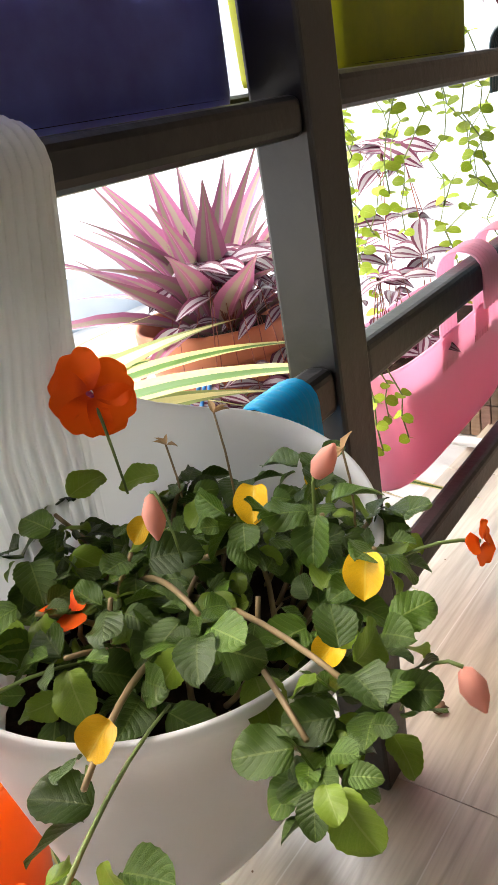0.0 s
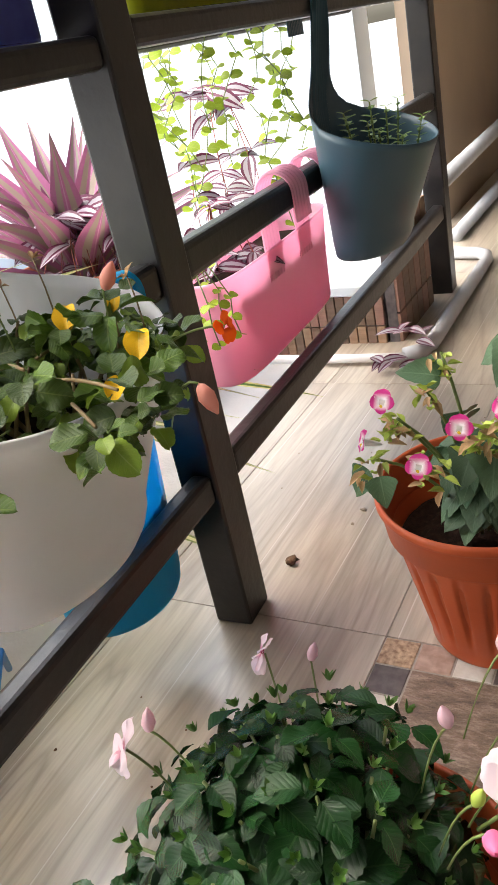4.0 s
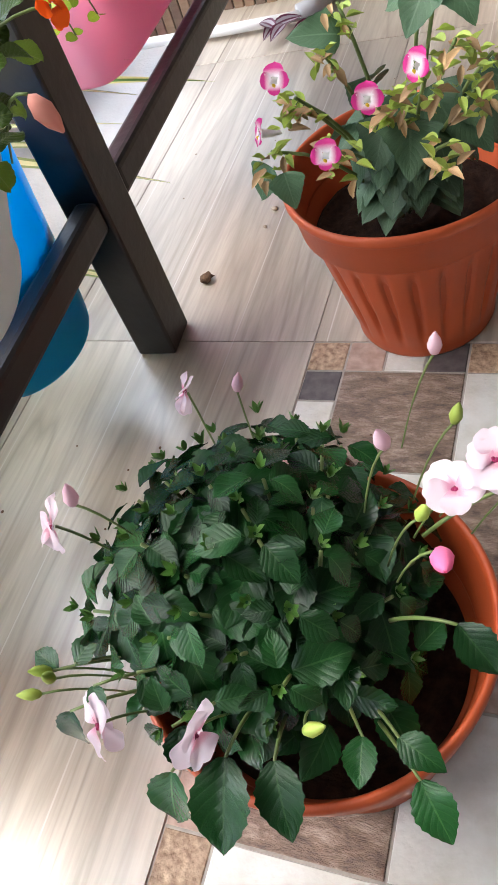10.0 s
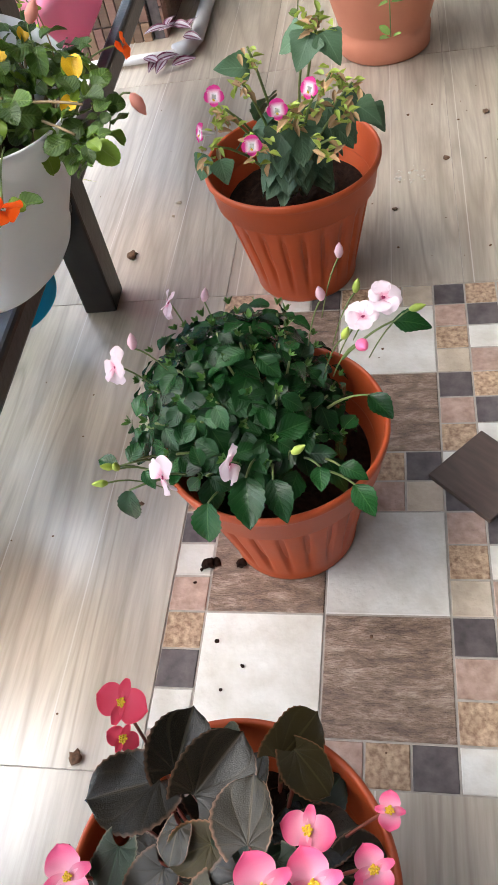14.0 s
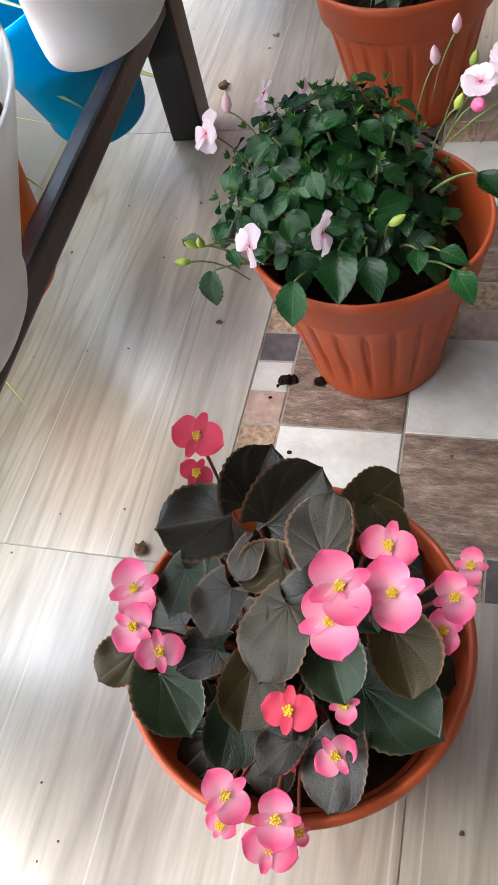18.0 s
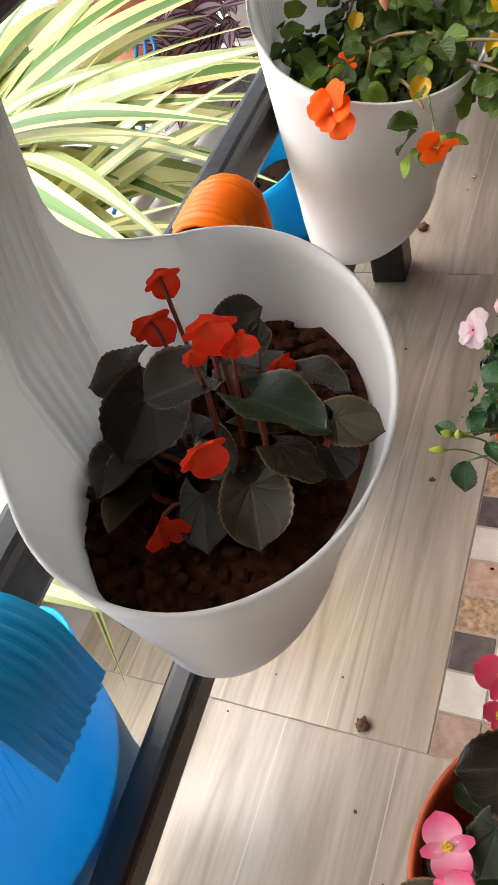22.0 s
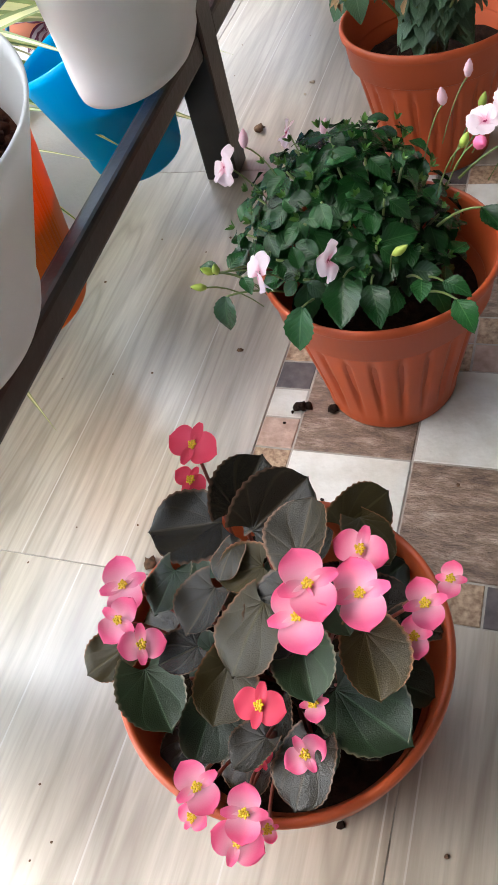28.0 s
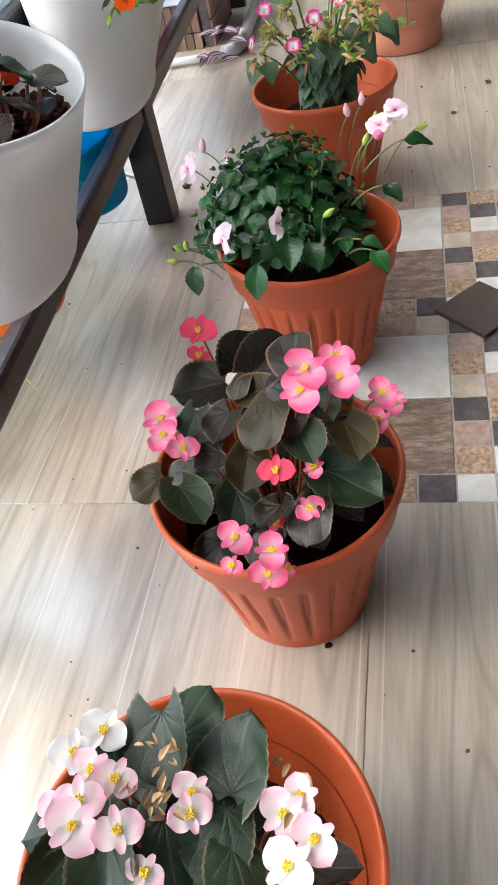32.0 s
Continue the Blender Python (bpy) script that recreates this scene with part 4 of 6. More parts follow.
def begonia_flower(plant, p, n, kind, size, roll=0.0, stem_from=None):
    """Two broad petals, two narrow ones and a tuft of yellow stamens."""
    f = new("flower")
    f.parent = plant
    f.matrix_local = facing(p, n) @ Matrix.Rotation(roll, 4, "Z")
    broad, slim = BEGP[kind]
    nod = kind == "red"
    for a, me, s in ((90, broad, 1.0), (-90, broad, 1.05), (0, slim, 0.85), (180, slim, 0.8)):
        d = Vector((math.cos(radians(a)), math.sin(radians(a)), (0.9 if me is broad else 0.4) if nod else 0.25))
        shared("petal", me, f, aim(d * 0.001 + Vector((0, 0, 0.0008 if me is slim else 0)), d, (0, 0, 1), size * s))
    if not nod:
        shared("stamen_tuft", STAMENS, f, Matrix.Translation((0, 0, 0.004)))
    if stem_from is not None:
        part("flower_stalk", tube(bmesh.new(), arc(stem_from, p, (0, 0, 0.01), 5), 0.0014, 5), M_STEMR, plant)
    return f


def stalk(plant, a, b, r, material, lift=(0, 0, 0), name="stem", n=6):
    return part(name, tube(bmesh.new(), arc(a, b, lift, n), [r * (1 - 0.35 * i / (n - 1)) for i in range(n)], 6), material, plant)


# pale pink impatiens
imp = thing("impatiens", pose(POT1[0], POT1[1], 0.170), "bushy dark green impatiens with pale pink flowers", "plant")
ga = math.pi * (3 - math.sqrt(5))
shoots = 52
for i in range(shoots):
    q = (i + 0.5) / shoots
    rr = math.sqrt(q)
    a = i * ga
    tip = Vector((-0.030 + 0.118 * rr * math.cos(a) * RND.uniform(0.88, 1.12), 0.008 + 0.122 * rr * math.sin(a) * RND.uniform(0.88, 1.12), 0.0))
    side = max(0.0, tip.x - 0.03)
    tip.z = 0.165 * (1 - 0.42 * rr ** 2.4) - 0.9 * side + RND.uniform(-0.018, 0.010)
    root = Vector((tip.x * 0.25, tip.y * 0.25, -0.005))
    stalk(imp, root, tip - Vector((tip.x * 0.04, tip.y * 0.04, 0.008)), 0.0020, M_STEM, Vector((tip.x, tip.y, 0)) * -0.12)
    lean = Vector((tip.x + 0.03, tip.y - 0.008, 0.10)).normalized()
    whorl = 6
    a0 = RND.random() * 6
    for k in range(whorl):
        aa = a0 + 2 * math.pi * k / whorl + RND.uniform(-0.3, 0.3)
        lev = -0.016 * (k % 2) - RND.random() * 0.010
        rad = facing((0, 0, 0), lean).to_3x3() @ Vector((math.cos(aa), math.sin(aa), RND.uniform(-0.25, 0.15)))
        base = tip + lean * lev + rad * 0.008
        if (base + rad * 0.03).z < 0.006:
            rad.z = abs(rad.z) + 0.1
        shared("leaf", RND.choice(B_IMP), imp, aim(base, rad, lean + Vector((0, 0, 0.5)), RND.uniform(0.026, 0.042) * (1.0 if k % 2 else 0.72), RND.uniform(-0.5, 0.5)))
    for k in range(5):
        aa = a0 + 1.3 * k
        d = facing((0, 0, 0), lean).to_3x3() @ Vector((math.cos(aa), math.sin(aa), RND.uniform(0.9, 2.0)))
        shared("young_leaf", B_IMPT[0], imp, aim(tip + d * 0.001, d, lean, RND.uniform(0.006, 0.011), RND.uniform(-0.4, 0.4)))


# the shaded leaves deeper in the bush
lm = bmesh.new()
for i in range(150):
    q = (i + 0.5) / 150
    a = i * ga
    rr = math.sqrt(q)
    p = Vector((-0.028 + 0.105 * rr * math.cos(a), 0.006 + 0.110 * rr * math.sin(a), 0.0))
    p.z = (0.120 * (1 - 0.45 * rr ** 2.4) - 0.8 * max(0.0, p.x - 0.03)) * RND.uniform(0.55, 1.0) + 0.01
    t = RND.random() * 6.28
    k = len(lm.verts)
    lm.from_mesh(RND.choice(B_IMP))
    lm.verts.ensure_lookup_table()
    m_ = aim(p, (math.cos(t), math.sin(t), RND.uniform(-0.3, 0.4)), (p.x, p.y, 0.08), RND.uniform(0.026, 0.040), RND.uniform(-0.4, 0.4))
    for v in lm.verts[k:]:
        v.co = m_ @ v.co
tagged(part("inner_foliage", lm, L_IMP, imp), "shaded dark green inner leaves", kind="stuff")


def imp_local(x, y, z):
    return Vector((x - POT1[0], y - POT1[1], z - 0.170))


for x, y, z, n, s in ((0.261, 0.355, 0.340, (-0.1, -0.55, 0.8), 0.0165), (0.281, 0.367, 0.352, (0.15, -0.35, 0.9), 0.017), (0.132, 0.210, 0.293, (0.85, -0.05, 0.12), 0.019),
                      (0.064, 0.208, 0.276, (-0.6, -0.7, 0.15), 0.021), (0.009, 0.310, 0.329, (-0.5, -0.6, 0.5), 0.020), (0.016, 0.490, 0.256, (-0.6, 0.1, 0.25), 0.018)):
    p = imp_local(x, y, z)
    flat_flower(imp, p, n, PETALS["pink"], s, 5, RND.random() * 6, EYE_DARK)
    stalk(imp, p - Vector(n).normalized() * 0.001, Vector((p.x * 0.75, p.y * 0.75, p.z - 0.045)), 0.0011, M_STEM, (0, 0, 0.006), "flower_stalk")
for x, y, z, k, d in ((0.231, 0.475, 0.320, "pink", (0.1, 0.1, 1)), (0.220, 0.374, 0.348, "pink", (-0.1, -0.1, 1)), (0.259, 0.312, 0.347, "rose", (0.2, -0.6, 0.3)), (0.030, 0.317, 0.345, "pink", (0.1, 0.2, 1)),
                      (0.056, 0.500, 0.246, "pink", (0.2, 0.2, 0.7)), (0.192, 0.224, 0.288, "green", (0.7, 0.1, 0.5)), (0.306, 0.390, 0.315, "green", (0.9, 0.1, 0.2)), (0.250, 0.420, 0.315, "green", (0.2, 0.2, 0.8)),
                      (-0.005, 0.243, 0.245, "green", (-0.4, -0.3, 0.5)), (-0.010, 0.228, 0.238, "green", (-0.5, -0.2, 0.2)), (0.002, 0.236, 0.250, "green", (0.1, -0.2, 0.8)), (0.24, 0.345, 0.32, "green", (0.3, 0.0, 0.8))):
    p = imp_local(x, y, z)
    shared("bud", BUDS[k], imp, facing(p, d))
    stalk(imp, p + Vector(d).normalized() * 0.002, Vector((p.x * 0.72, p.y * 0.72, p.z - 0.05)), 0.0010, M_STEM, (0, 0, 0.010), "flower_stalk")
# a straggling shoot and leaves over the rim
for x, y, z, d, s in ((0.012, 0.222, 0.232, (-0.1, -0.5, -0.7), 0.046), (-0.002, 0.245, 0.244, (-0.8, 0.3, 0.1), 0.030), (0.010, 0.250, 0.246, (0.3, 0.5, 0.3), 0.032), (0.030, 0.238, 0.245, (0.4, -0.6, 0.1), 0.026), (0.104, 0.197, 0.244, (-0.1, -0.5, -0.7), 0.054),
                      (0.148, 0.205, 0.276, (0.1, -0.8, -0.3), 0.060), (0.172, 0.212, 0.262, (0.3, -0.8, -0.1), 0.048), (0.290, 0.385, 0.305, (0.9, -0.1, 0.05), 0.046), (0.265, 0.300, 0.285, (0.6, -0.5, -0.3), 0.040),
                      (0.250, 0.225, 0.235, (0.5, -0.7, -0.2), 0.042), (0.235, 0.245, 0.24, (0.6, -0.3, 0.1), 0.034), (0.215, 0.24, 0.245, (0.1, -0.9, 0.0), 0.034)):
    p = imp_local(x, y, z)
    shared("leaf", RND.choice(B_IMP), imp, aim(p, d, (0, -0.2, 1), s * 0.85))
    stalk(imp, Vector((p.x * 0.6, p.y * 0.6, p.z - 0.03)), p, 0.0016, M_STEM, (0, 0, 0.006))


# begonias
def begonia(x, y, z, label, fill=28, spread=0.092, low=0.03, stem=None):
    """The plant's base with small shaded leaves round its foot."""
    plant = thing("begonia", pose(x, y, z), label, "plant")
    for i in range(fill):
        a = i * ga + 0.7
        r = spread * math.sqrt((i + 0.5) / fill)
        c = Vector((r * math.cos(a), r * math.sin(a), low + 0.035 * RND.random()))
        d = Vector((math.cos(a), math.sin(a), RND.uniform(-0.5, 0.3)))
        shared("leaf", RND.choice(B_BEG["b" if i % 3 else "g"]), plant, aim(c, d, (0, 0, 1), RND.uniform(0.032, 0.048), RND.uniform(-0.4, 0.4)))
        stalk(plant, (c.x * 0.4, c.y * 0.4, 0), c, 0.0022, stem or M_STEMR, (0, 0, 0.005), "leaf_stalk")
    return plant


def leaf(plant, at, way, face, size, kind, stem=None):
    """One large leaf: its middle, the way of its tip, the side that it shows."""
    c, d, size = Vector(at) - plant.matrix_world.translation, Vector(way), 0.88 * size
    base = c - d * size * 0.46
    shared("leaf", RND.choice(B_BEG[kind]), plant, aim(base, d, face, size, RND.uniform(-0.5, 0.5)))
    stalk(plant, (c.x * 0.3, c.y * 0.3, 0), base + d * size * 0.06, 0.0026, stem or M_STEMR, (c.x * 0.1, c.y * 0.1, 0.0), "leaf_stalk")


def bloom(plant, at, face, size, kind, roll):
    p = Vector(at) - plant.matrix_world.translation
    n = Vector(face) + Vector((RND.uniform(-0.3, 0.3), RND.uniform(-0.45, 0.05), 0))
    if kind == "red":
        n += Vector((0.5, -0.4, -1.0))
    begonia_flower(plant, p, n, kind, size * 1.04, roll, Vector((p.x * 0.6, p.y * 0.6, p.z * 0.5)))


pink_begonia = begonia(POT3[0], POT3[1], 0.155, "bronze-leaved wax begonia with hot pink flowers")
leaf(pink_begonia, (0.089, -0.087, 0.282), (-0.94, -0.34, 0.10), (0.19, -0.24, 0.95), 0.066, "b")
leaf(pink_begonia, (0.133, -0.055, 0.298), (0.27, 0.87, 0.41), (0.25, -0.47, 0.85), 0.057, "b")
leaf(pink_begonia, (0.162, -0.072, 0.304), (0.61, 0.75, 0.25), (0.21, -0.46, 0.87), 0.064, "b")
leaf(pink_begonia, (0.197, -0.110, 0.342), (0.00, 0.97, 0.26), (0.10, -0.26, 0.96), 0.049, "b")
leaf(pink_begonia, (0.212, -0.032, 0.247), (0.72, 0.68, 0.15), (0.06, -0.28, 0.96), 0.056, "o")
leaf(pink_begonia, (0.224, -0.054, 0.250), (0.75, -0.65, -0.08), (0.02, -0.10, 1.00), 0.047, "o")
leaf(pink_begonia, (0.152, -0.131, 0.309), (-0.90, -0.43, 0.01), (0.05, -0.08, 1.00), 0.039, "o")
leaf(pink_begonia, (0.171, -0.177, 0.318), (-0.32, -0.94, -0.13), (0.12, -0.18, 0.98), 0.056, "o")
leaf(pink_begonia, (0.190, -0.163, 0.316), (-0.17, -0.97, -0.17), (0.10, -0.19, 0.98), 0.053, "b")
leaf(pink_begonia, (0.091, -0.142, 0.284), (-0.22, -0.97, -0.05), (0.07, -0.07, 1.00), 0.040, "g")
leaf(pink_begonia, (0.126, -0.155, 0.291), (-0.35, -0.93, -0.12), (0.16, -0.19, 0.97), 0.044, "b")
leaf(pink_begonia, (0.049, -0.187, 0.246), (-0.62, -0.79, 0.01), (0.08, -0.05, 1.00), 0.042, "o")
leaf(pink_begonia, (0.094, -0.205, 0.239), (0.65, -0.73, -0.21), (0.18, -0.12, 0.98), 0.056, "g")
leaf(pink_begonia, (0.140, -0.223, 0.252), (-0.03, -0.99, -0.11), (0.14, -0.11, 0.98), 0.049, "g")
leaf(pink_begonia, (0.154, -0.204, 0.281), (-0.01, -0.99, -0.14), (0.13, -0.14, 0.98), 0.048, "o")
leaf(pink_begonia, (0.246, -0.167, 0.283), (0.39, -0.90, -0.18), (0.03, -0.18, 0.98), 0.052, "o")
leaf(pink_begonia, (0.246, -0.189, 0.249), (0.90, -0.42, -0.09), (0.03, -0.15, 0.99), 0.068, "g")
leaf(pink_begonia, (0.211, -0.233, 0.251), (-0.14, -0.99, -0.03), (0.03, -0.04, 1.00), 0.049, "b")
leaf(pink_begonia, (0.207, -0.181, 0.290), (0.42, -0.90, -0.07), (0.03, -0.06, 1.00), 0.047, "g")
leaf(pink_begonia, (0.115, -0.184, 0.276), (-0.78, -0.63, 0.01), (0.06, -0.06, 1.00), 0.035, "b")
leaf(pink_begonia, (0.174, -0.229, 0.250), (-0.60, -0.80, -0.01), (0.04, -0.04, 1.00), 0.035, "b")
leaf(pink_begonia, (0.220, -0.142, 0.298), (0.61, -0.79, -0.07), (0.02, -0.08, 1.00), 0.040, "g")
leaf(pink_begonia, (0.142, -0.128, 0.318), (-0.27, -0.96, -0.06), (0.05, -0.08, 1.00), 0.029, "b")
bloom(pink_begonia, (0.208, -0.171, 0.345), (0.10, -0.23, 0.97), 0.0205, "hot", 0.2)
bloom(pink_begonia, (0.211, -0.155, 0.355), (0.10, -0.25, 0.96), 0.0212, "hot", -0.3)
bloom(pink_begonia, (0.240, -0.147, 0.338), (0.05, -0.26, 0.97), 0.0210, "hot", 0.4)
bloom(pink_begonia, (0.234, -0.117, 0.337), (0.06, -0.29, 0.95), 0.0165, "hot", 1.2)
bloom(pink_begonia, (0.274, -0.129, 0.303), (0.01, -0.26, 0.97), 0.0155, "hot", 0.2)
bloom(pink_begonia, (0.270, -0.144, 0.282), (0.01, -0.23, 0.97), 0.0131, "hot", 1.0)
bloom(pink_begonia, (0.284, -0.079, 0.244), (-0.01, -0.28, 0.96), 0.0129, "hot", 0.7)
bloom(pink_begonia, (0.084, -0.032, 0.311), (0.23, -0.35, 0.91), 0.0198, "coral", 1.3)
bloom(pink_begonia, (0.084, -0.054, 0.296), (0.22, -0.32, 0.92), 0.0121, "coral", 0.5)
bloom(pink_begonia, (0.066, -0.149, 0.296), (0.26, -0.22, 0.94), 0.0207, "hot", 0.5)
bloom(pink_begonia, (0.076, -0.177, 0.301), (0.25, -0.19, 0.95), 0.0162, "hot", -0.3)
bloom(pink_begonia, (0.095, -0.189, 0.296), (0.23, -0.18, 0.96), 0.0151, "hot", 1.0)
bloom(pink_begonia, (0.183, -0.209, 0.286), (0.12, -0.16, 0.98), 0.0160, "coral", 1.5)
bloom(pink_begonia, (0.215, -0.198, 0.278), (0.08, -0.17, 0.98), 0.0106, "hot", 0.8)
bloom(pink_begonia, (0.210, -0.223, 0.251), (0.08, -0.13, 0.99), 0.0138, "hot", 1.6)
bloom(pink_begonia, (0.180, -0.229, 0.237), (0.11, -0.12, 0.99), 0.0079, "coral", 0.2)
bloom(pink_begonia, (0.147, -0.258, 0.254), (0.16, -0.09, 0.98), 0.0169, "hot", 0.1)
bloom(pink_begonia, (0.179, -0.264, 0.245), (0.12, -0.08, 0.99), 0.0169, "hot", -0.4)
bloom(pink_begonia, (0.175, -0.279, 0.229), (0.12, -0.06, 0.99), 0.0168, "hot", 0.5)
bloom(pink_begonia, (0.143, -0.272, 0.233), (0.16, -0.07, 0.99), 0.0096, "hot", 1.0)
bloom(pink_begonia, (0.191, -0.266, 0.219), (0.10, -0.07, 0.99), 0.0072, "hot", 0.3)

white_begonia = begonia(POT4[0], POT4[1], 0.130, "green-leaved wax begonia with white and blush flowers", 8, stem=M_STEMB)
leaf(white_begonia, (0.179, -0.445, 0.250), (0.07, 0.93, 0.35), (0.21, -0.36, 0.91), 0.068, "g")
leaf(white_begonia, (0.128, -0.450, 0.262), (0.16, -0.96, -0.24), (0.18, -0.21, 0.96), 0.062, "g")
leaf(white_begonia, (0.136, -0.412, 0.240), (0.39, 0.88, 0.28), (0.27, -0.39, 0.88), 0.052, "g")
leaf(white_begonia, (0.096, -0.459, 0.268), (-0.10, 0.91, 0.39), (0.35, -0.34, 0.87), 0.034, "g")
leaf(white_begonia, (0.187, -0.472, 0.235), (0.85, 0.52, -0.00), (0.04, -0.07, 1.00), 0.041, "g")
leaf(white_begonia, (0.145, -0.514, 0.255), (0.36, -0.91, -0.20), (0.16, -0.15, 0.97), 0.054, "g")
leaf(white_begonia, (0.175, -0.507, 0.250), (-0.11, -0.98, -0.14), (0.13, -0.16, 0.98), 0.058, "g")
leaf(white_begonia, (0.192, -0.521, 0.240), (0.51, -0.84, -0.18), (0.12, -0.14, 0.98), 0.050, "g")
leaf(white_begonia, (0.069, -0.530, 0.250), (-0.46, -0.89, -0.01), (0.23, -0.13, 0.96), 0.061, "g")
leaf(white_begonia, (0.109, -0.532, 0.262), (0.22, -0.96, -0.18), (0.20, -0.13, 0.97), 0.054, "g")
leaf(white_begonia, (0.057, -0.508, 0.255), (-0.94, -0.34, 0.06), (0.09, -0.05, 0.99), 0.044, "g")
leaf(white_begonia, (0.111, -0.478, 0.235), (0.63, -0.77, -0.09), (0.07, -0.06, 1.00), 0.049, "g")
leaf(white_begonia, (0.152, -0.473, 0.220), (0.99, 0.13, -0.04), (0.05, -0.06, 1.00), 0.049, "g")
bloom(white_begonia, (0.084, -0.444, 0.272), (0.25, -0.25, 0.94), 0.0169, "snow", 0.3)
bloom(white_begonia, (0.065, -0.459, 0.268), (0.27, -0.23, 0.94), 0.0175, "snow", 1.0)
bloom(white_begonia, (0.085, -0.473, 0.276), (0.25, -0.22, 0.94), 0.0148, "white", 0.2)
bloom(white_begonia, (0.105, -0.479, 0.280), (0.24, -0.22, 0.95), 0.0149, "white", 0.6)
bloom(white_begonia, (0.088, -0.498, 0.288), (0.26, -0.20, 0.95), 0.0164, "white", 1.2)
bloom(white_begonia, (0.090, -0.515, 0.292), (0.26, -0.18, 0.95), 0.0191, "white", 0.1)
bloom(white_begonia, (0.118, -0.514, 0.286), (0.23, -0.18, 0.96), 0.0160, "white", 0.9)
bloom(white_begonia, (0.155, -0.479, 0.266), (0.18, -0.22, 0.96), 0.0144, "white", 0.3)
bloom(white_begonia, (0.157, -0.494, 0.268), (0.18, -0.20, 0.96), 0.0146, "white", 1.1)
bloom(white_begonia, (0.217, -0.487, 0.262), (0.11, -0.21, 0.97), 0.0171, "white", 0.2)
bloom(white_begonia, (0.227, -0.474, 0.258), (0.10, -0.22, 0.97), 0.0143, "white", 0.9)
bloom(white_begonia, (0.238, -0.499, 0.258), (0.09, -0.20, 0.98), 0.0160, "white", 0.4)
bloom(white_begonia, (0.223, -0.516, 0.256), (0.10, -0.18, 0.98), 0.0180, "snow", 0.7)
bloom(white_begonia, (0.136, -0.532, 0.270), (0.20, -0.16, 0.97), 0.0121, "white", 0.1)
bloom(white_begonia, (0.072, -0.505, 0.280), (0.27, -0.19, 0.94), 0.0146, "white", 0.5)
bloom(white_begonia, (0.227, -0.491, 0.256), (0.10, -0.21, 0.97), 0.0121, "white", 1.3)

red_begonia = begonia(-0.072, -0.024, 0.510, "small bronze-leaved begonia with orange-red flowers", 5, 0.04, 0.02)
leaf(red_begonia, (-0.018, -0.037, 0.590), (0.99, -0.07, -0.09), (0.08, -0.12, 0.99), 0.052, "g")
leaf(red_begonia, (-0.078, -0.037, 0.600), (-0.81, -0.59, 0.02), (0.11, -0.11, 0.99), 0.042, "b")
leaf(red_begonia, (-0.111, -0.042, 0.572), (0.03, -0.99, -0.11), (0.12, -0.10, 0.99), 0.056, "b")
leaf(red_begonia, (-0.143, -0.008, 0.578), (-0.86, -0.51, 0.05), (0.12, -0.11, 0.99), 0.040, "b")
leaf(red_begonia, (0.014, -0.028, 0.574), (0.99, -0.11, -0.07), (0.06, -0.12, 0.99), 0.032, "o")
leaf(red_begonia, (-0.020, 0.018, 0.556), (0.99, -0.10, -0.08), (0.07, -0.13, 0.99), 0.036, "b")
leaf(red_begonia, (-0.065, 0.028, 0.594), (0.82, 0.58, 0.01), (0.43, -0.61, 0.67), 0.026, "b")
leaf(red_begonia, (-0.117, -0.064, 0.556), (-0.42, -0.91, -0.03), (0.12, -0.09, 0.99), 0.049, "b")
leaf(red_begonia, (-0.102, -0.086, 0.550), (-0.47, -0.88, -0.02), (0.11, -0.08, 0.99), 0.041, "o")
leaf(red_begonia, (-0.031, -0.078, 0.552), (0.43, -0.90, -0.12), (0.08, -0.09, 0.99), 0.045, "b")
leaf(red_begonia, (-0.061, -0.082, 0.545), (0.32, -0.94, -0.11), (0.09, -0.09, 0.99), 0.040, "b")
leaf(red_begonia, (-0.012, -0.048, 0.570), (0.97, -0.21, -0.10), (0.08, -0.11, 0.99), 0.035, "b")
leaf(red_begonia, (-0.056, 0.023, 0.585), (0.11, 0.78, 0.62), (0.41, -0.60, 0.69), 0.018, "b")
leaf(red_begonia, (0.004, -0.041, 0.556), (0.62, -0.78, -0.13), (0.07, -0.11, 0.99), 0.025, "b")
leaf(red_begonia, (-0.052, -0.014, 0.598), (0.99, -0.06, -0.10), (0.09, -0.12, 0.99), 0.027, "b")
leaf(red_begonia, (-0.058, -0.050, 0.560), (0.60, -0.79, -0.14), (0.09, -0.10, 0.99), 0.031, "b")
bloom(red_begonia, (-0.050, -0.030, 0.642), (0.34, -0.42, 0.84), 0.0160, "red", 0.1)
bloom(red_begonia, (-0.040, -0.027, 0.628), (0.31, -0.42, 0.85), 0.0110, "red", 1.2)
bloom(red_begonia, (-0.108, 0.001, 0.612), (0.38, -0.41, 0.83), 0.0159, "red", 0.6)
bloom(red_begonia, (-0.101, 0.015, 0.632), (0.38, -0.44, 0.81), 0.0126, "red", 0.2)
bloom(red_begonia, (-0.047, -0.078, 0.605), (0.33, -0.32, 0.89), 0.0155, "red", 0.4)
bloom(red_begonia, (-0.082, -0.093, 0.550), (0.34, -0.26, 0.90), 0.0146, "red", 1.3)
bloom(red_begonia, (-0.047, 0.019, 0.568), (0.27, -0.42, 0.87), 0.0098, "red", 0.8)
bloom(red_begonia, (-0.059, -0.040, 0.630), (0.35, -0.39, 0.85), 0.0076, "red", 0.8)

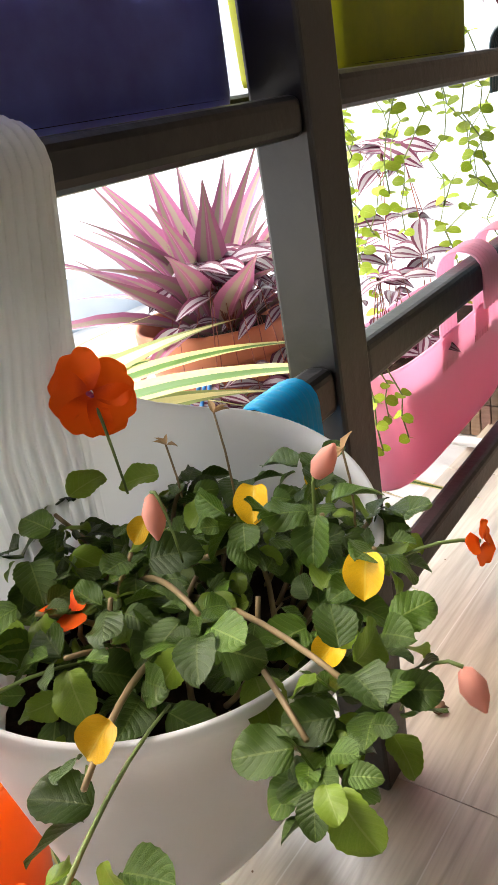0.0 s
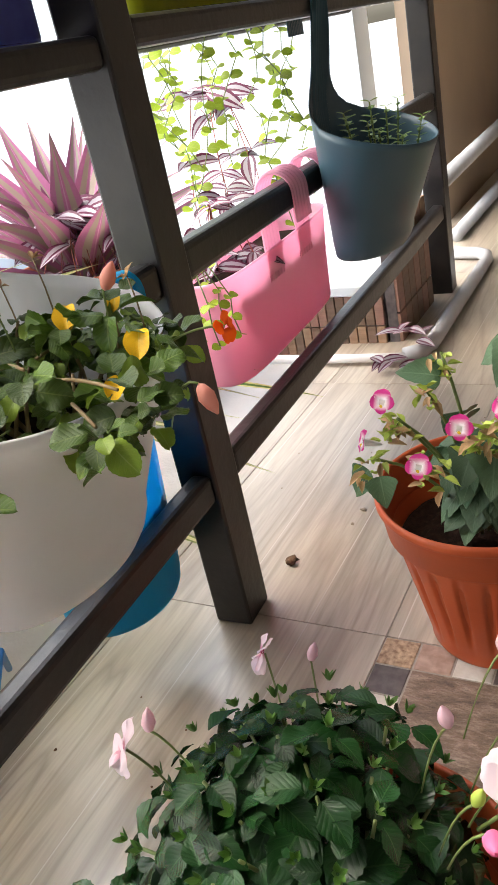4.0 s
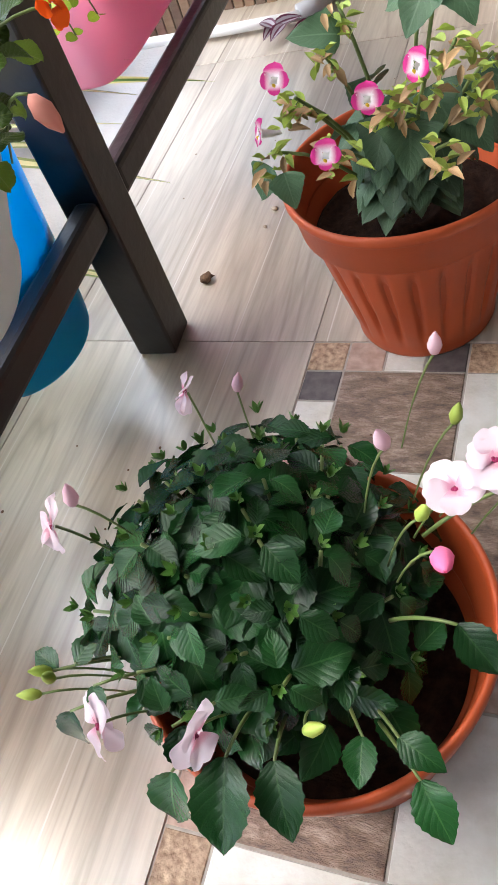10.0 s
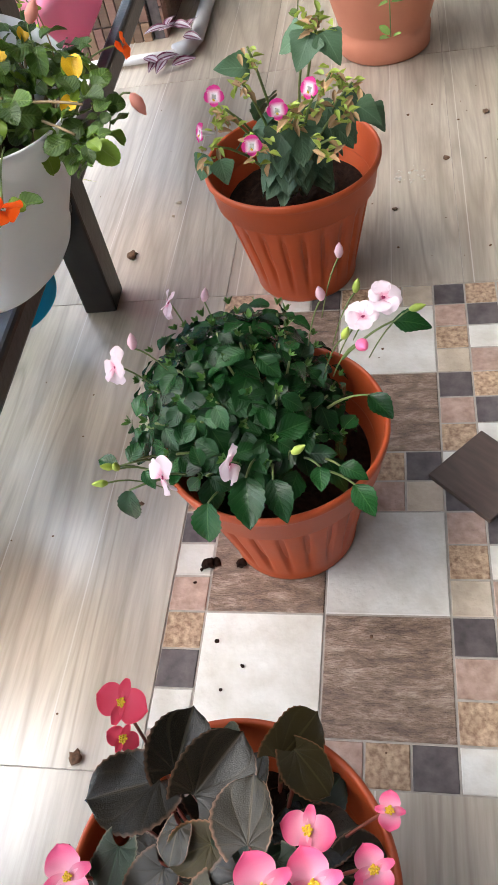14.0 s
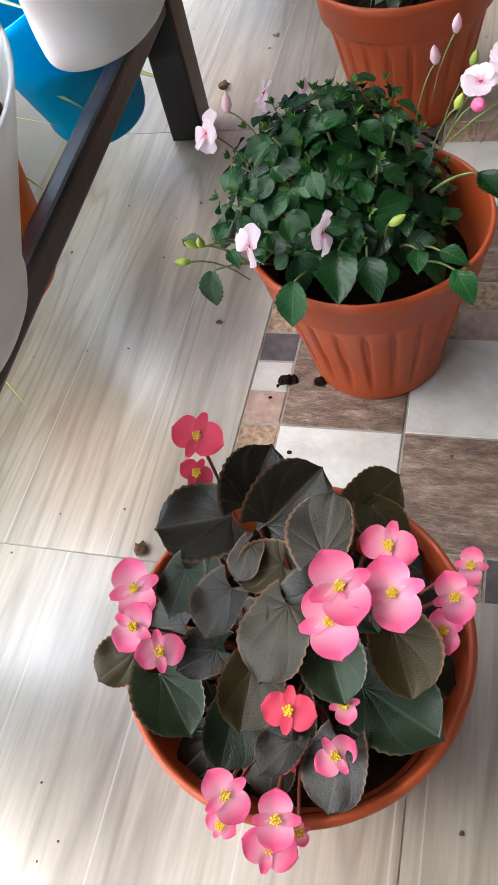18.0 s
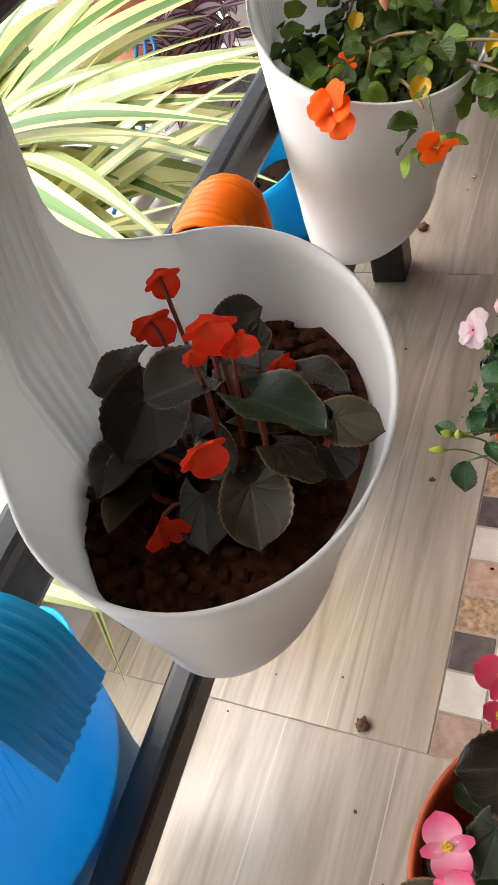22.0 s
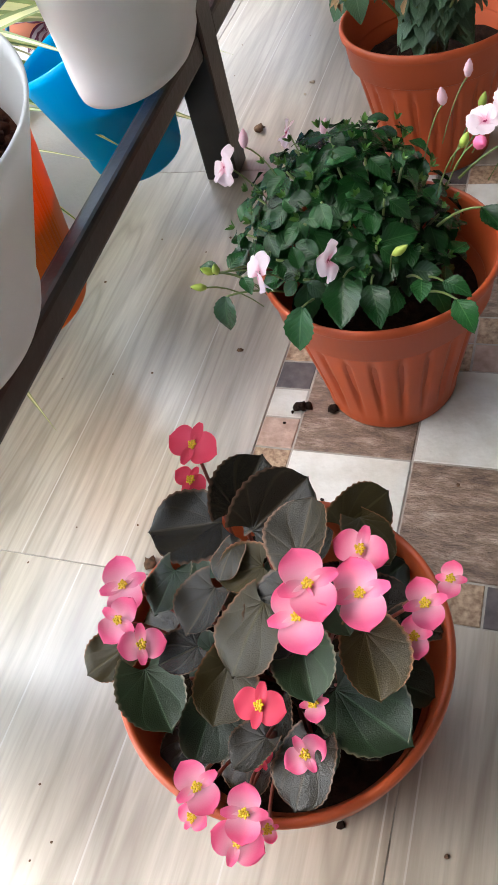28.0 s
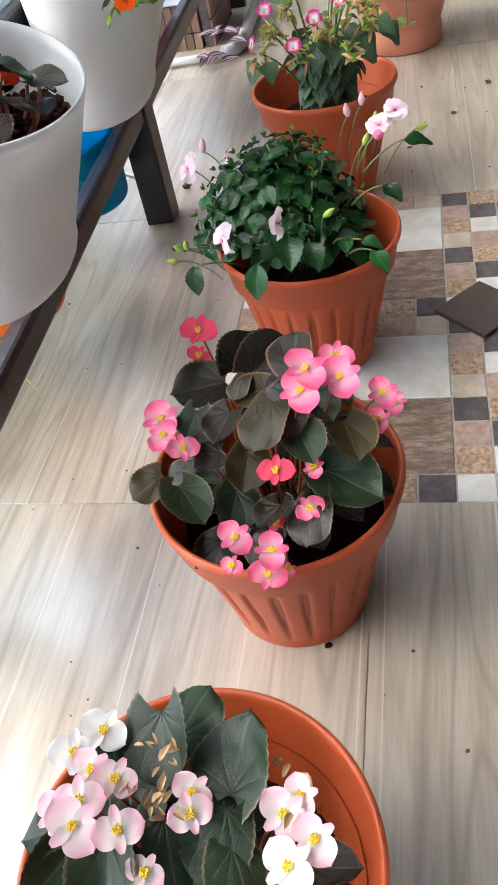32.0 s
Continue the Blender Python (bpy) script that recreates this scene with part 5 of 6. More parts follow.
for i in range(44):
    p = Vector((RND.choice((-0.05, -0.03, -0.03, -0.02, 0.06)) + RND.uniform(-0.016, 0.016), RND.uniform(0.01, 0.06), RND.uniform(0.10, 0.15)))
    shared("dry_flower", B_DRY, white_begonia, aim(p, (RND.uniform(-1, 1), RND.uniform(-1, 1), RND.uniform(-0.6, 0.8)), (0, 0, 1), RND.uniform(0.008, 0.014)))


# orange impatiens in the white planter
oi = thing("impatiens", pose(-0.085, 0.430, 0.500), "straggly orange impatiens with some yellowed leaves", "plant")
OI = Vector((-0.085, 0.430, 0.500))
tips = []
for i in range(26):
    a = i * ga
    rr = math.sqrt((i + 0.5) / 26)
    tip = Vector((0.018 + 0.088 * rr * math.cos(a), 0.012 + 0.098 * rr * math.sin(a), 0.075 + 0.035 * RND.random() - 0.03 * rr))
    root = Vector((0.04 * math.cos(a), 0.04 * math.sin(a), 0.0))
    stalk(oi, root, tip, 0.0019, M_STEMB, (0.01 * math.cos(a), 0.01 * math.sin(a), 0.006))
    tips.append(tip)
tips += [Vector((0.125, -0.055, 0.075)), Vector((0.130, -0.040, 0.058)), Vector((0.118, -0.075, 0.060)), Vector((0.115, -0.015, 0.07)), Vector((0.062, -0.130, 0.072)), Vector((0.070, -0.142, 0.048)),
         Vector((-0.085, -0.015, 0.085)), Vector((-0.068, -0.050, 0.080)), Vector((-0.050, -0.040, 0.090)), Vector((-0.027, -0.080, 0.078)), Vector((0.005, -0.092, 0.072)), Vector((-0.005, -0.098, 0.060)), Vector((0.06, -0.06, 0.09)), Vector((0.03, 0.0, 0.085)), Vector((0.130, -0.085, 0.062))]
for a_, b_ in (((0.0, -0.01, 0.05), (0.125, -0.055, 0.075)), ((0.0, 0.0, 0.05), (0.118, -0.075, 0.060)), ((0.02, -0.05, 0.05), (0.066, -0.138, 0.070)), ((-0.02, -0.02, 0.06), (0.06, -0.06, 0.09)), ((-0.05, -0.02, 0.02), (0.03, 0.0, 0.08)), ((0.0, -0.02, 0.02), (-0.085, -0.015, 0.085)), ((0.0, -0.03, 0.02), (-0.027, -0.08, 0.078)), ((0.01, -0.03, 0.02), (0.005, -0.092, 0.072))):
    stalk(oi, a_, b_, 0.0019, M_STEMB, (0, 0, 0.008), "branch", 8)
for tip in tips:
    a0 = RND.random() * 6
    for k in range(4 if tip.y < -0.1 else 10):
        aa = a0 + k * 0.7 + RND.uniform(-0.3, 0.3)
        d = Vector((math.cos(aa), math.sin(aa), RND.uniform(-0.7, 0.6)))
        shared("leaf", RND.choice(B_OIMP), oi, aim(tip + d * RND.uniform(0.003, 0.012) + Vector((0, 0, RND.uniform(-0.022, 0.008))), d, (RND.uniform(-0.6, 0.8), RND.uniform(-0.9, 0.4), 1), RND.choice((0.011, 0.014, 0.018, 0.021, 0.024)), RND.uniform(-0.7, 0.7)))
for x, y, z, s in ((-0.057, 0.458, 0.593, 0.026), (0.016, 0.440, 0.580, 0.026), (-0.021, 0.312, 0.576, 0.022), (-0.100, 0.420, 0.585, 0.018), (0.020, 0.405, 0.560, 0.02), (-0.045, 0.500, 0.585, 0.016)):
    shared("yellow_leaf", B_YEL, oi, aim(Vector((x, y, z)) - OI + Vector((0, 0, 0.008)), (RND.uniform(-0.4, 0.4), -0.6, -0.5), (0.3, -0.8, 0.6), s * 0.8))
for x, y, z, n, s, c in ((-0.152, 0.447, 0.648, (0.55, -0.75, 0.25), 0.028, 5), (-0.081, 0.272, 0.583, (-0.3, -0.7, 0.6), 0.020, 5), (-0.004, 0.262, 0.556, (0.5, -0.6, -0.3), 0.015, 4), (0.045, 0.500, 0.566, (0.8, -0.1, 0.3), 0.011, 4), (-0.100, 0.360, 0.575, (-0.2, 0.0, 0.8), 0.015, 4)):
    p = Vector((x, y, z)) - OI
    flat_flower(oi, p, n, PETALS["orange"], s, c, RND.random() * 6, EYE_DARK if s > 0.022 else None)
    stalk(oi, p, Vector((p.x * 0.7, p.y * 0.5, p.z - 0.055 if p.z > 0.1 else 0.06)), 0.0011, M_STEM, (0, 0, 0.006), "flower_stalk")
for x, y, z, k, d in ((0.069, 0.417, 0.560, "coral", (0.3, 0.1, -0.9)), (-0.069, 0.399, 0.625, "coral", (0, -0.1, -1)), (-0.02, 0.46, 0.61, "coral", (0.4, 0, 0.6))):
    shared("bud", BUDS[k], oi, facing(Vector((x, y, z)) - OI, d))
    stalk(oi, Vector((x, y, z)) - OI, Vector((x * 0.7, y, z - 0.035)) - OI + Vector((-0.01, 0, 0)), 0.001, M_STEM, (0, 0, 0.012), "flower_stalk")


for x, y, h in ((-0.01, 0.045, 0.135), (-0.035, 0.03, 0.12), (0.05, 0.07, 0.11)):
    stalk(oi, (x, y, 0.02), (x + 0.012, y - 0.008, h), 0.0009, M_STEMB, (0.006, 0, 0), "dry_stalk")
    for k in range(4):
        shared("dry_flower", B_DRY, oi, aim((x + 0.012, y - 0.008, h), (RND.uniform(-1, 1), RND.uniform(-1, 1), RND.uniform(-0.2, 1)), (0, 0, 1), RND.uniform(0.006, 0.012)))
sm = bmesh.new()
for i in range(60):
    p = Vector((0.01 + 0.045 * math.sqrt((i + 0.5) / 60) * math.cos(i * ga), 0.065 * math.sqrt((i + 0.5) / 60) * math.sin(i * ga), RND.uniform(0.005, 0.012)))
    e = Vector((RND.uniform(-1, 1), RND.uniform(-1, 1), RND.uniform(-0.1, 0.3))).normalized() * RND.uniform(0.01, 0.03)
    tube(sm, [p - e, p, p + e], 0.0008, 4)
part("litter", sm, M_STEMB, oi, "dry stalks and litter on the soil")


# torenia
tor = thing("torenia", pose(POT2[0], POT2[1], 0.170), "torenia with magenta and white flowers and dry calyces", "plant")
TO = Vector((POT2[0], POT2[1], 0.170))


def torenia_flower(p, n, size):
    f = new("flower")
    f.parent = tor
    f.matrix_local = facing(p, n)
    part("throat", lathe([(0.0012, -0.020), (0.003, -0.012), (0.0042, -0.0005)], 14), P_SNOW, f, "white tubular throat")
    for i, a in enumerate((90, 0, 180, 270)):
        d = Vector((math.cos(radians(a)), math.sin(radians(a)), 0.25))
        shared("petal", TORP[1] if i == 0 else TORP[0], f, aim(d * 0.003 + Vector((0, 0, 0.0004 * i)), d, (0, 0, 1), size * (0.9 if i == 3 else 1.05)))
    shared("yellow_spot", TOR_SPOT, f, Matrix.Translation((0, -0.0045, 0.0022)))
    return f


heads = []
for x, y, z in ((0.075, 0.745, 0.365), (0.060, 0.770, 0.350), (0.150, 0.735, 0.355), (0.120, 0.700, 0.335), (0.195, 0.730, 0.380), (0.215, 0.760, 0.390), (0.230, 0.740, 0.355), (0.185, 0.825, 0.440), (0.200, 0.830, 0.430),
                (0.100, 0.840, 0.400), (0.090, 0.800, 0.375), (0.050, 0.720, 0.330), (0.240, 0.790, 0.360), (0.210, 0.715, 0.325), (0.165, 0.765, 0.345)):
    p = Vector((x, y, z)) - TO
    heads.append(p)
    stalk(tor, (p.x * 0.2, p.y * 0.2, 0), p, 0.0026, M_STEM, (-p.x * 0.1, -p.y * 0.1, 0.01))
    for k in range(11):
        d = Vector((RND.uniform(-1, 1), RND.uniform(-1, 0.6), RND.uniform(-0.2, 1.2)))
        shared("calyx", B_BUD, tor, aim(p + Vector((RND.uniform(-0.014, 0.014), RND.uniform(-0.014, 0.014), RND.uniform(-0.03, 0.004))), d, (0, 0, 1), RND.uniform(0.012, 0.019)))
    for k in range(6):
        d = Vector((RND.uniform(-1, 1), RND.uniform(-1, 0.4), RND.uniform(-0.8, 0.4)))
        shared("dry_calyx", B_DRY, tor, aim(p + Vector((RND.uniform(-0.012, 0.012), RND.uniform(-0.012, 0.012), RND.uniform(-0.025, 0.0))), d, (0, -0.5, 1), RND.uniform(0.014, 0.024)))
for x, y, z, n in ((0.068, 0.728, 0.392, (-0.1, -0.85, 0.45)), (0.149, 0.712, 0.374, (0.1, -0.9, 0.4)), (0.115, 0.680, 0.346, (0.0, -0.8, 0.6)), (0.194, 0.706, 0.400, (-0.5, -0.7, 0.4)), (0.183, 0.835, 0.470, (0.1, -0.1, 0.9)), (0.038, 0.735, 0.340, (-0.8, -0.4, 0.3))):
    torenia_flower(Vector((x, y, z)) - TO, n, 0.0106)
for i in range(46):
    a = -0.5 * math.pi + RND.gauss(0.35, 0.95)
    z = RND.uniform(0.05, 0.16)
    r0 = RND.uniform(0.02, 0.07)
    d = Vector((math.cos(a), math.sin(a), RND.uniform(-0.9, -0.15))).normalized()
    base, size = Vector((0.02 + r0 * math.cos(a), -0.02 + r0 * math.sin(a), z)), RND.uniform(0.042, 0.066)
    end = base + d * size
    over = math.hypot(end.x, end.y) - 0.098
    if over > 0 and end.z < 0.10:
        base -= Vector((end.x, end.y, 0)).normalized() * over
    shared("leaf", RND.choice(B_TOR), tor, aim(base, d, (math.cos(a) * 0.8, math.sin(a) * 0.8, 0.9), size, RND.uniform(-0.4, 0.4)))
for x, y, z, d, s in ((0.190, 0.815, 0.420, (-0.4, -0.6, -0.6), 0.05), (0.205, 0.815, 0.418, (0.5, -0.6, -0.5), 0.045), (0.180, 0.840, 0.41, (-0.8, 0.1, -0.4), 0.05), (0.245, 0.76, 0.345, (0.8, -0.3, -0.4), 0.042), (0.26, 0.78, 0.33, (0.6, -0.4, -0.5), 0.038), (0.1, 0.83, 0.375, (-0.7, -0.3, 0.3), 0.05), (0.045, 0.72, 0.315, (-0.6, -0.2, -0.9), 0.04), (0.065, 0.70, 0.32, (0.2, -0.4, -0.8), 0.035)):
    shared("leaf", RND.choice(B_TOR), tor, aim(Vector((x, y, z)) - TO, d, (0.1, -0.5, 0.9), s))


# the succulent in the teal planter and the trailing plant in the far pot
suc = thing("succulent", RAIL @ pose(0.115, 1.362, 0.50), "small fresh green leafy succulent", "plant")
for i in range(9):
    a = i * ga
    r0 = 0.075 * math.sqrt((i + 0.5) / 9)
    top = Vector((r0 * math.cos(a), r0 * math.sin(a), RND.uniform(0.06, 0.125)))
    stalk(suc, (top.x * 0.7, top.y * 0.7, 0), top, 0.002, M_STEM)
    for k in range(9):
        h = 0.25 + 0.75 * k / 8
        for sgn in (0, math.pi):
            aa = k * 1.57 + sgn
            d = Vector((math.cos(aa), math.sin(aa), 0.35))
            shared("leaf", B_SUCC, suc, aim(Vector((top.x * (0.7 + 0.3 * h), top.y * (0.7 + 0.3 * h), top.z * h)), d, (0, 0, 1), RND.uniform(0.012, 0.019)))

trail = thing("trailing_plant", pose(0.272, 1.665, 0.238), "trailing green plant spilling over its pot", "plant")
for i in range(20):
    a = i * ga
    far = 0.15 + 0.02 * RND.random()
    rim_pt = Vector((far * math.cos(a), far * math.sin(a), 0.062))
    pts = arc((0.02 * math.cos(a), 0.02 * math.sin(a), 0.0), rim_pt, (0, 0, 0.03), 5)
    drop = RND.choice((0.0, 0.05, 0.12, 0.20)) if i % 3 else 0.02
    if drop:
        pts += [rim_pt + Vector((0.03 * math.cos(a) * k / 3, 0.03 * math.sin(a) * k / 3, -drop * k / 3)) for k in range(1, 4)]
    part("stem", tube(bmesh.new(), pts, 0.0014, 5), M_STEM, trail)
    for p in pts[1:]:
        for k in range(3):
            d = Vector((RND.uniform(-1, 1), RND.uniform(-1, 1), RND.uniform(-0.3, 0.9)))
            shared("leaf", B_SUCC, trail, aim(p + d * 0.004, d, (0, -0.2, 1), RND.uniform(0.020, 0.032)))


# ---- outside the railing ----
def striped_clump(x, y, z, n, length, label, lean=0.0, spread=6.28, low=0.1, high=0.95):
    """Long striped blades that arch out of one foot and stop short of the railing."""
    c = thing("striped_plant", pose(x, y, z), label, "plant")
    for i in range(n):
        a = lean + spread * ((i * 0.618) % 1.0 - 0.5) + RND.uniform(-0.1, 0.1)
        ln = length * RND.uniform(0.70, 1.15)
        me = STRIPS[i % len(STRIPS)]
        way = (math.cos(a), math.sin(a), RND.uniform(low, high))
        roll = RND.uniform(-0.45, 0.45)
        for _ in range(20):
            m = aim((0.03 * math.cos(a), 0.03 * math.sin(a), 0.01 * (i % 5)), way, (-math.cos(a) * 0.3, -math.sin(a) * 0.3, 1), ln, roll)
            pts = [Vector((x, y, z)) + m @ v.co for v in me.vertices]
            if max((RAIL.inverted() @ p).x for p in pts) < -0.03 and min(p.z for p in pts) > 0.04:
                break
            ln *= 0.94
        shared("leaf", me, c, m)
    return c


STRIPS = [blade("striped_leaf", k, sword_leaf, 1, w, 18, 8, f, c) for k, w, f, c in (
    (L_VAR, 0.125, 0.12, 0.45), (L_VAR2, 0.095, 0.2, 0.60), (L_VAR, 0.115, 0.1, 0.25), (L_VAR2, 0.085, 0.2, 0.35), (L_VAR, 0.090, 0.15, 0.75))]
SWORD = [blade("sword_leaf", L_RHOEO, sword_leaf, 1, w, 10, 6, 0.5, c) for w, c in ((0.20, 0.05), (0.16, 0.25), (0.18, 0.45))]
round_pot("flower_pot", -0.98, 0.72, -0.035, 0.17, 0.34, "terracotta pot of striped plants on the cement ground")
striped_clump(-0.98, 0.72, 0.275, 46, 0.80, "yellow and green striped strap-leaved plant in a pot", 0.25, 3.0, 0.05, 0.6)
round_pot("flower_pot", -0.74, 0.40, -0.035, 0.15, 0.30, "terracotta pot of striped plants beside the railing")
striped_clump(-0.74, 0.40, 0.245, 34, 0.50, "arching yellow and white striped leaves by the railing", 0.6, 5.0, 0.1, 0.8)
round_pot("flower_pot", -0.64, 0.02, -0.035, 0.13, 0.30, "terracotta pot of striped plants beside the railing")
striped_clump(-0.64, 0.02, 0.240, 30, 0.44, "yellow and green striped strap-leaved plant in a pot")
round_pot("flower_pot", -1.04, 1.60, -0.035, 0.20, 0.365, "large terracotta pot of purple sword-leaved plant outside")
rhoeo = thing("sword_plant", pose(-1.04, 1.60, 0.290), "purple and green sword-leaved plant in a pot", "plant")
for i in range(46):
    a = i * ga
    t = (i + 0.5) / 46
    d = Vector((math.cos(a), math.sin(a), 2.4 - 2.0 * t))
    shared("leaf", SWORD[i % 3], rhoeo, aim((0.08 * t * math.cos(a), 0.08 * t * math.sin(a), 0.01), d, (-math.cos(a), -math.sin(a), 0.6), RND.uniform(0.34, 0.50), RND.uniform(-0.3, 0.3)))


def trailer(name, x, y, z, strands, label, mesh, size, rnd_drop, reach, stem_mat, step=0.03, bow=0.05, wander=0.004):
    """Stems that start at one place, arch outwards and hang."""
    p = thing(name, pose(x, y, z), label, "plant")
    for i in range(strands):
        a = i * ga
        ln = rnd_drop * RND.uniform(0.5, 1.0)
        out = reach * RND.uniform(0.3, 1.0)
        n = max(4, int(ln / step))
        wx, wy, pts = 0.0, 0.0, []
        for k in range(n + 1):
            f = min(1, 2.2 * k / n)
            wx += RND.gauss(0, wander)
            wy += RND.gauss(wander * 0.35, wander)
            pts.append(Vector((out * math.cos(a) * f + wx, out * math.sin(a) * f + wy, bow * math.sin(math.pi * min(1, 2.0 * k / n)) - ln * (k / n) ** 1.5)))
        part("stem", tube(bmesh.new(), pts, 0.0011, 4), stem_mat, p)
        for k, q in enumerate(pts[1:]):
            for s in (0, 1):
                aa = k * 1.57 + s * math.pi + RND.uniform(-0.4, 0.4)
                d = Vector((math.cos(aa), math.sin(aa), RND.uniform(-0.4, 0.4)))
                shared("leaf", mesh, p, aim(q, d, (0.3, -0.5, 0.8), size * RND.uniform(0.75, 1.2), RND.uniform(-0.4, 0.4)))
    return p


trailer("tradescantia", -0.92, 1.50, 0.33, 20, "purple and silver trailing plant hanging over a pot", B_ZEB, 0.085, 0.34, 0.18, M_STEMR, 0.05, 0.18)
trailer("tradescantia", -0.52, 1.52, 0.62, 5, "purple and silver trailing plant", B_ZEB, 0.075, 0.40, 0.08, M_STEMR, 0.05, 0.08)
trailer("creeping_jenny", -0.44, 1.34, 0.90, 14, "yellow-green creeping plant hanging in long strands", B_JENNY, 0.021, 0.52, 0.14, M_STEM, 0.026, 0.03, 0.017)
trailer("creeping_jenny", -0.300, 0.985, 0.455, 7, "yellow-green creeping plant over the trough edge", B_JENNY, 0.016, 0.11, 0.07, M_STEM, 0.022, 0.03)
trailer("tradescantia", -0.370, 1.20, 0.440, 5, "purple and silver trailing plant in the trough", B_ZEB, 0.05, 0.03, 0.05, M_STEMR, 0.02, 0.08)


sprig = thing("tradescantia", on_rail(-0.09, 1.28, 0.98), "dark purple trailing sprig from the lime window box", "plant")
sp_pts = [(0, -0.03, 0.0), (0.03, 0.0, 0.02), (0.06, 0.04, 0.0), (0.07, 0.07, -0.04), (0.075, 0.09, -0.09)]
part("stem", tube(bmesh.new(), sp_pts, 0.0014, 5), M_STEMR, sprig)
for k, p in enumerate(sp_pts):
    for q in (0, 1):
        shared("leaf", B_ZEB, sprig, aim(p, (RND.uniform(-0.6, 0.8), RND.uniform(-0.8, 0.8), RND.uniform(-1.0, 0.1)), (0.4, -0.6, 0.5), RND.uniform(0.045, 0.065), RND.uniform(-0.4, 0.4)))
for x, y, z, rz in ((-0.265, 1.66, 0.004, 20), (-0.235, 1.75, 0.042, -40)):
    clump = thing("tradescantia", pose(x, y, z, 0, 0, rz), "silvery striped trailing leaves lying by the pipe", "plant")
    for k in range(6):
        shared("leaf", B_ZEB, clump, aim((0.02 * math.cos(k), 0.03 * math.sin(k), 0.006 + 0.006 * k), (math.cos(k * 2.1), math.sin(k * 2.1), 0.25), (0, -0.4, 1), 0.062))


def pipe(name, pts, r, material, label):
    return tagged(part(name, tube(bmesh.new(), pts, r, 14), material), label, "pipe")


pipe("pipe", [(-0.95, 1.70, 0.016), (-0.40, 1.705, 0.016), (-0.24, 1.715, 0.016)], 0.011, M_WPVC, "white plastic pipe lying on the floor")
pipe("pipe", [(-0.245, 1.715, 0.020), (-0.212, 1.74, 0.020), (-0.20, 1.79, 0.020), (-0.206, 2.45, 0.020), (-0.218, 2.50, 0.020), (-0.25, 2.53, 0.020), (-0.34, 2.55, 0.020)], 0.019, M_PVC, "grey plastic pipe on the floor")
pipe("pipe", [(-0.37, 2.75, 0.024), (-0.36, 3.60, 0.024), (-0.30, 3.68, 0.024), (0.9, 3.75, 0.024)], 0.024, M_PVC, "grey plastic pipe by the far wall")
pipe("pipe", [(-0.33, 2.24, 0.26), (-0.36, 4.19, 0.26)], 0.026, M_PVC, "grey plastic pipe running from post to wall")
pipe("pipe", [(-0.88, -0.60, 0.0), (-0.86, 0.60, 0.0), (-0.83, 1.70, 0.0)], 0.02, M_WPVC, "white plastic pipe on the cement ground")
for k in range(3):
    pipe("cord", [(-0.93 + 0.03 * k, 1.02, -0.025), (-0.90 + 0.03 * k, 1.12, 0.05), (-0.93 + 0.025 * k, 1.34, 0.20), (-0.98, 1.48, 0.27)], 0.005, M_CORD, "bright blue cord outside")
for k in range(2):
    pipe("hose", [(-0.40 - 0.02 * k, 0.20, 0.0), (-0.38 - 0.02 * k, 0.42, 0.02), (-0.43, 0.54, 0.11), (-0.52, 0.60, 0.0)], 0.005, M_CORD, "thin dark blue hose beside the railing")


def slat_panel(x, y, length, z0, z1, n, label, rows=1, rz=0):
    p = thing("slat_panel", pose(x, y, z0, 0, 0, rz), label, "panel")
    w, h = length / n, (z1 - z0) / rows
    part("backing", box(bmesh.new(), 0, length, 0.004, 0.03, 0, z1 - z0), M_DARK, p, smooth=False)
    for r in range(rows):
        for i in range(n):
            part("slat", box(bmesh.new(), i * w + 0.0015, (i + 1) * w - 0.0015, -0.004, 0.006, r * h + 0.002, (r + 1) * h - 0.002, 0.001), RND.choice((M_CRATE, M_CRATE, M_CRATE2, M_CRATE3)), p, smooth=False)
    return p


slat_panel(-0.80, 1.845, 0.47, -0.035, 0.13, 18, "low panel of reddish brown upright slats", 2)
slat_panel(-0.295, 1.85, 0.30, -0.035, 0.30, 6, "low panel of tan and brown wood-look tiles", 3, 90)
slat_panel(-0.47, 4.19, 1.07, 0.0, 0.45, 24, "low panel of brown wood-look tiles on the far wall", 3)
tagged(part("coping", box(bmesh.new(), -0.95, -0.345, 1.83, 2.2, 0.131, 0.16, 0.004), M_WALL, smooth=False), "white cement coping over the slats", "coping", kind="structure")
tagged(part("plinth", box(bmesh.new(), -0.95, -0.345, 1.88, 2.2, -0.035, 0.13), M_CONC, smooth=False), "cement plinth behind the slats", "plinth", kind="structure")
loose = tagged(part("loose_tile", box(bmesh.new(), -0.0525, 0.0525, -0.0525, 0.0525, 0, 0.008, 0.0008), M_LOOSE, smooth=False), "loose dark brown tile lying askew on the mosaic", "tile")
loose.matrix_world = pose(0.404, 0.404, 0.0005, 0, 0, 45)


# ---- crumbs on the floor ----
def crumb(x, y, r, label="dry brown crumb of soil on the floor"):
    bm = bmesh.new()
    bmesh.ops.create_icosphere(bm, subdivisions=2, radius=r)
    for v in bm.verts:
        v.co *= 1 + 0.9 * noise.noise(v.co * 260 + Vector((x * 50, y * 50, 0)))
        v.co.z *= 0.45
    low = min(v.co.z for v in bm.verts)
    for v in bm.verts:
        v.co.z -= low
    c = part("crumb", bm, M_DEBRIS)
    c.location = (x, y, 0)
    return tagged(c, label, "debris", "crumbs on the floor")


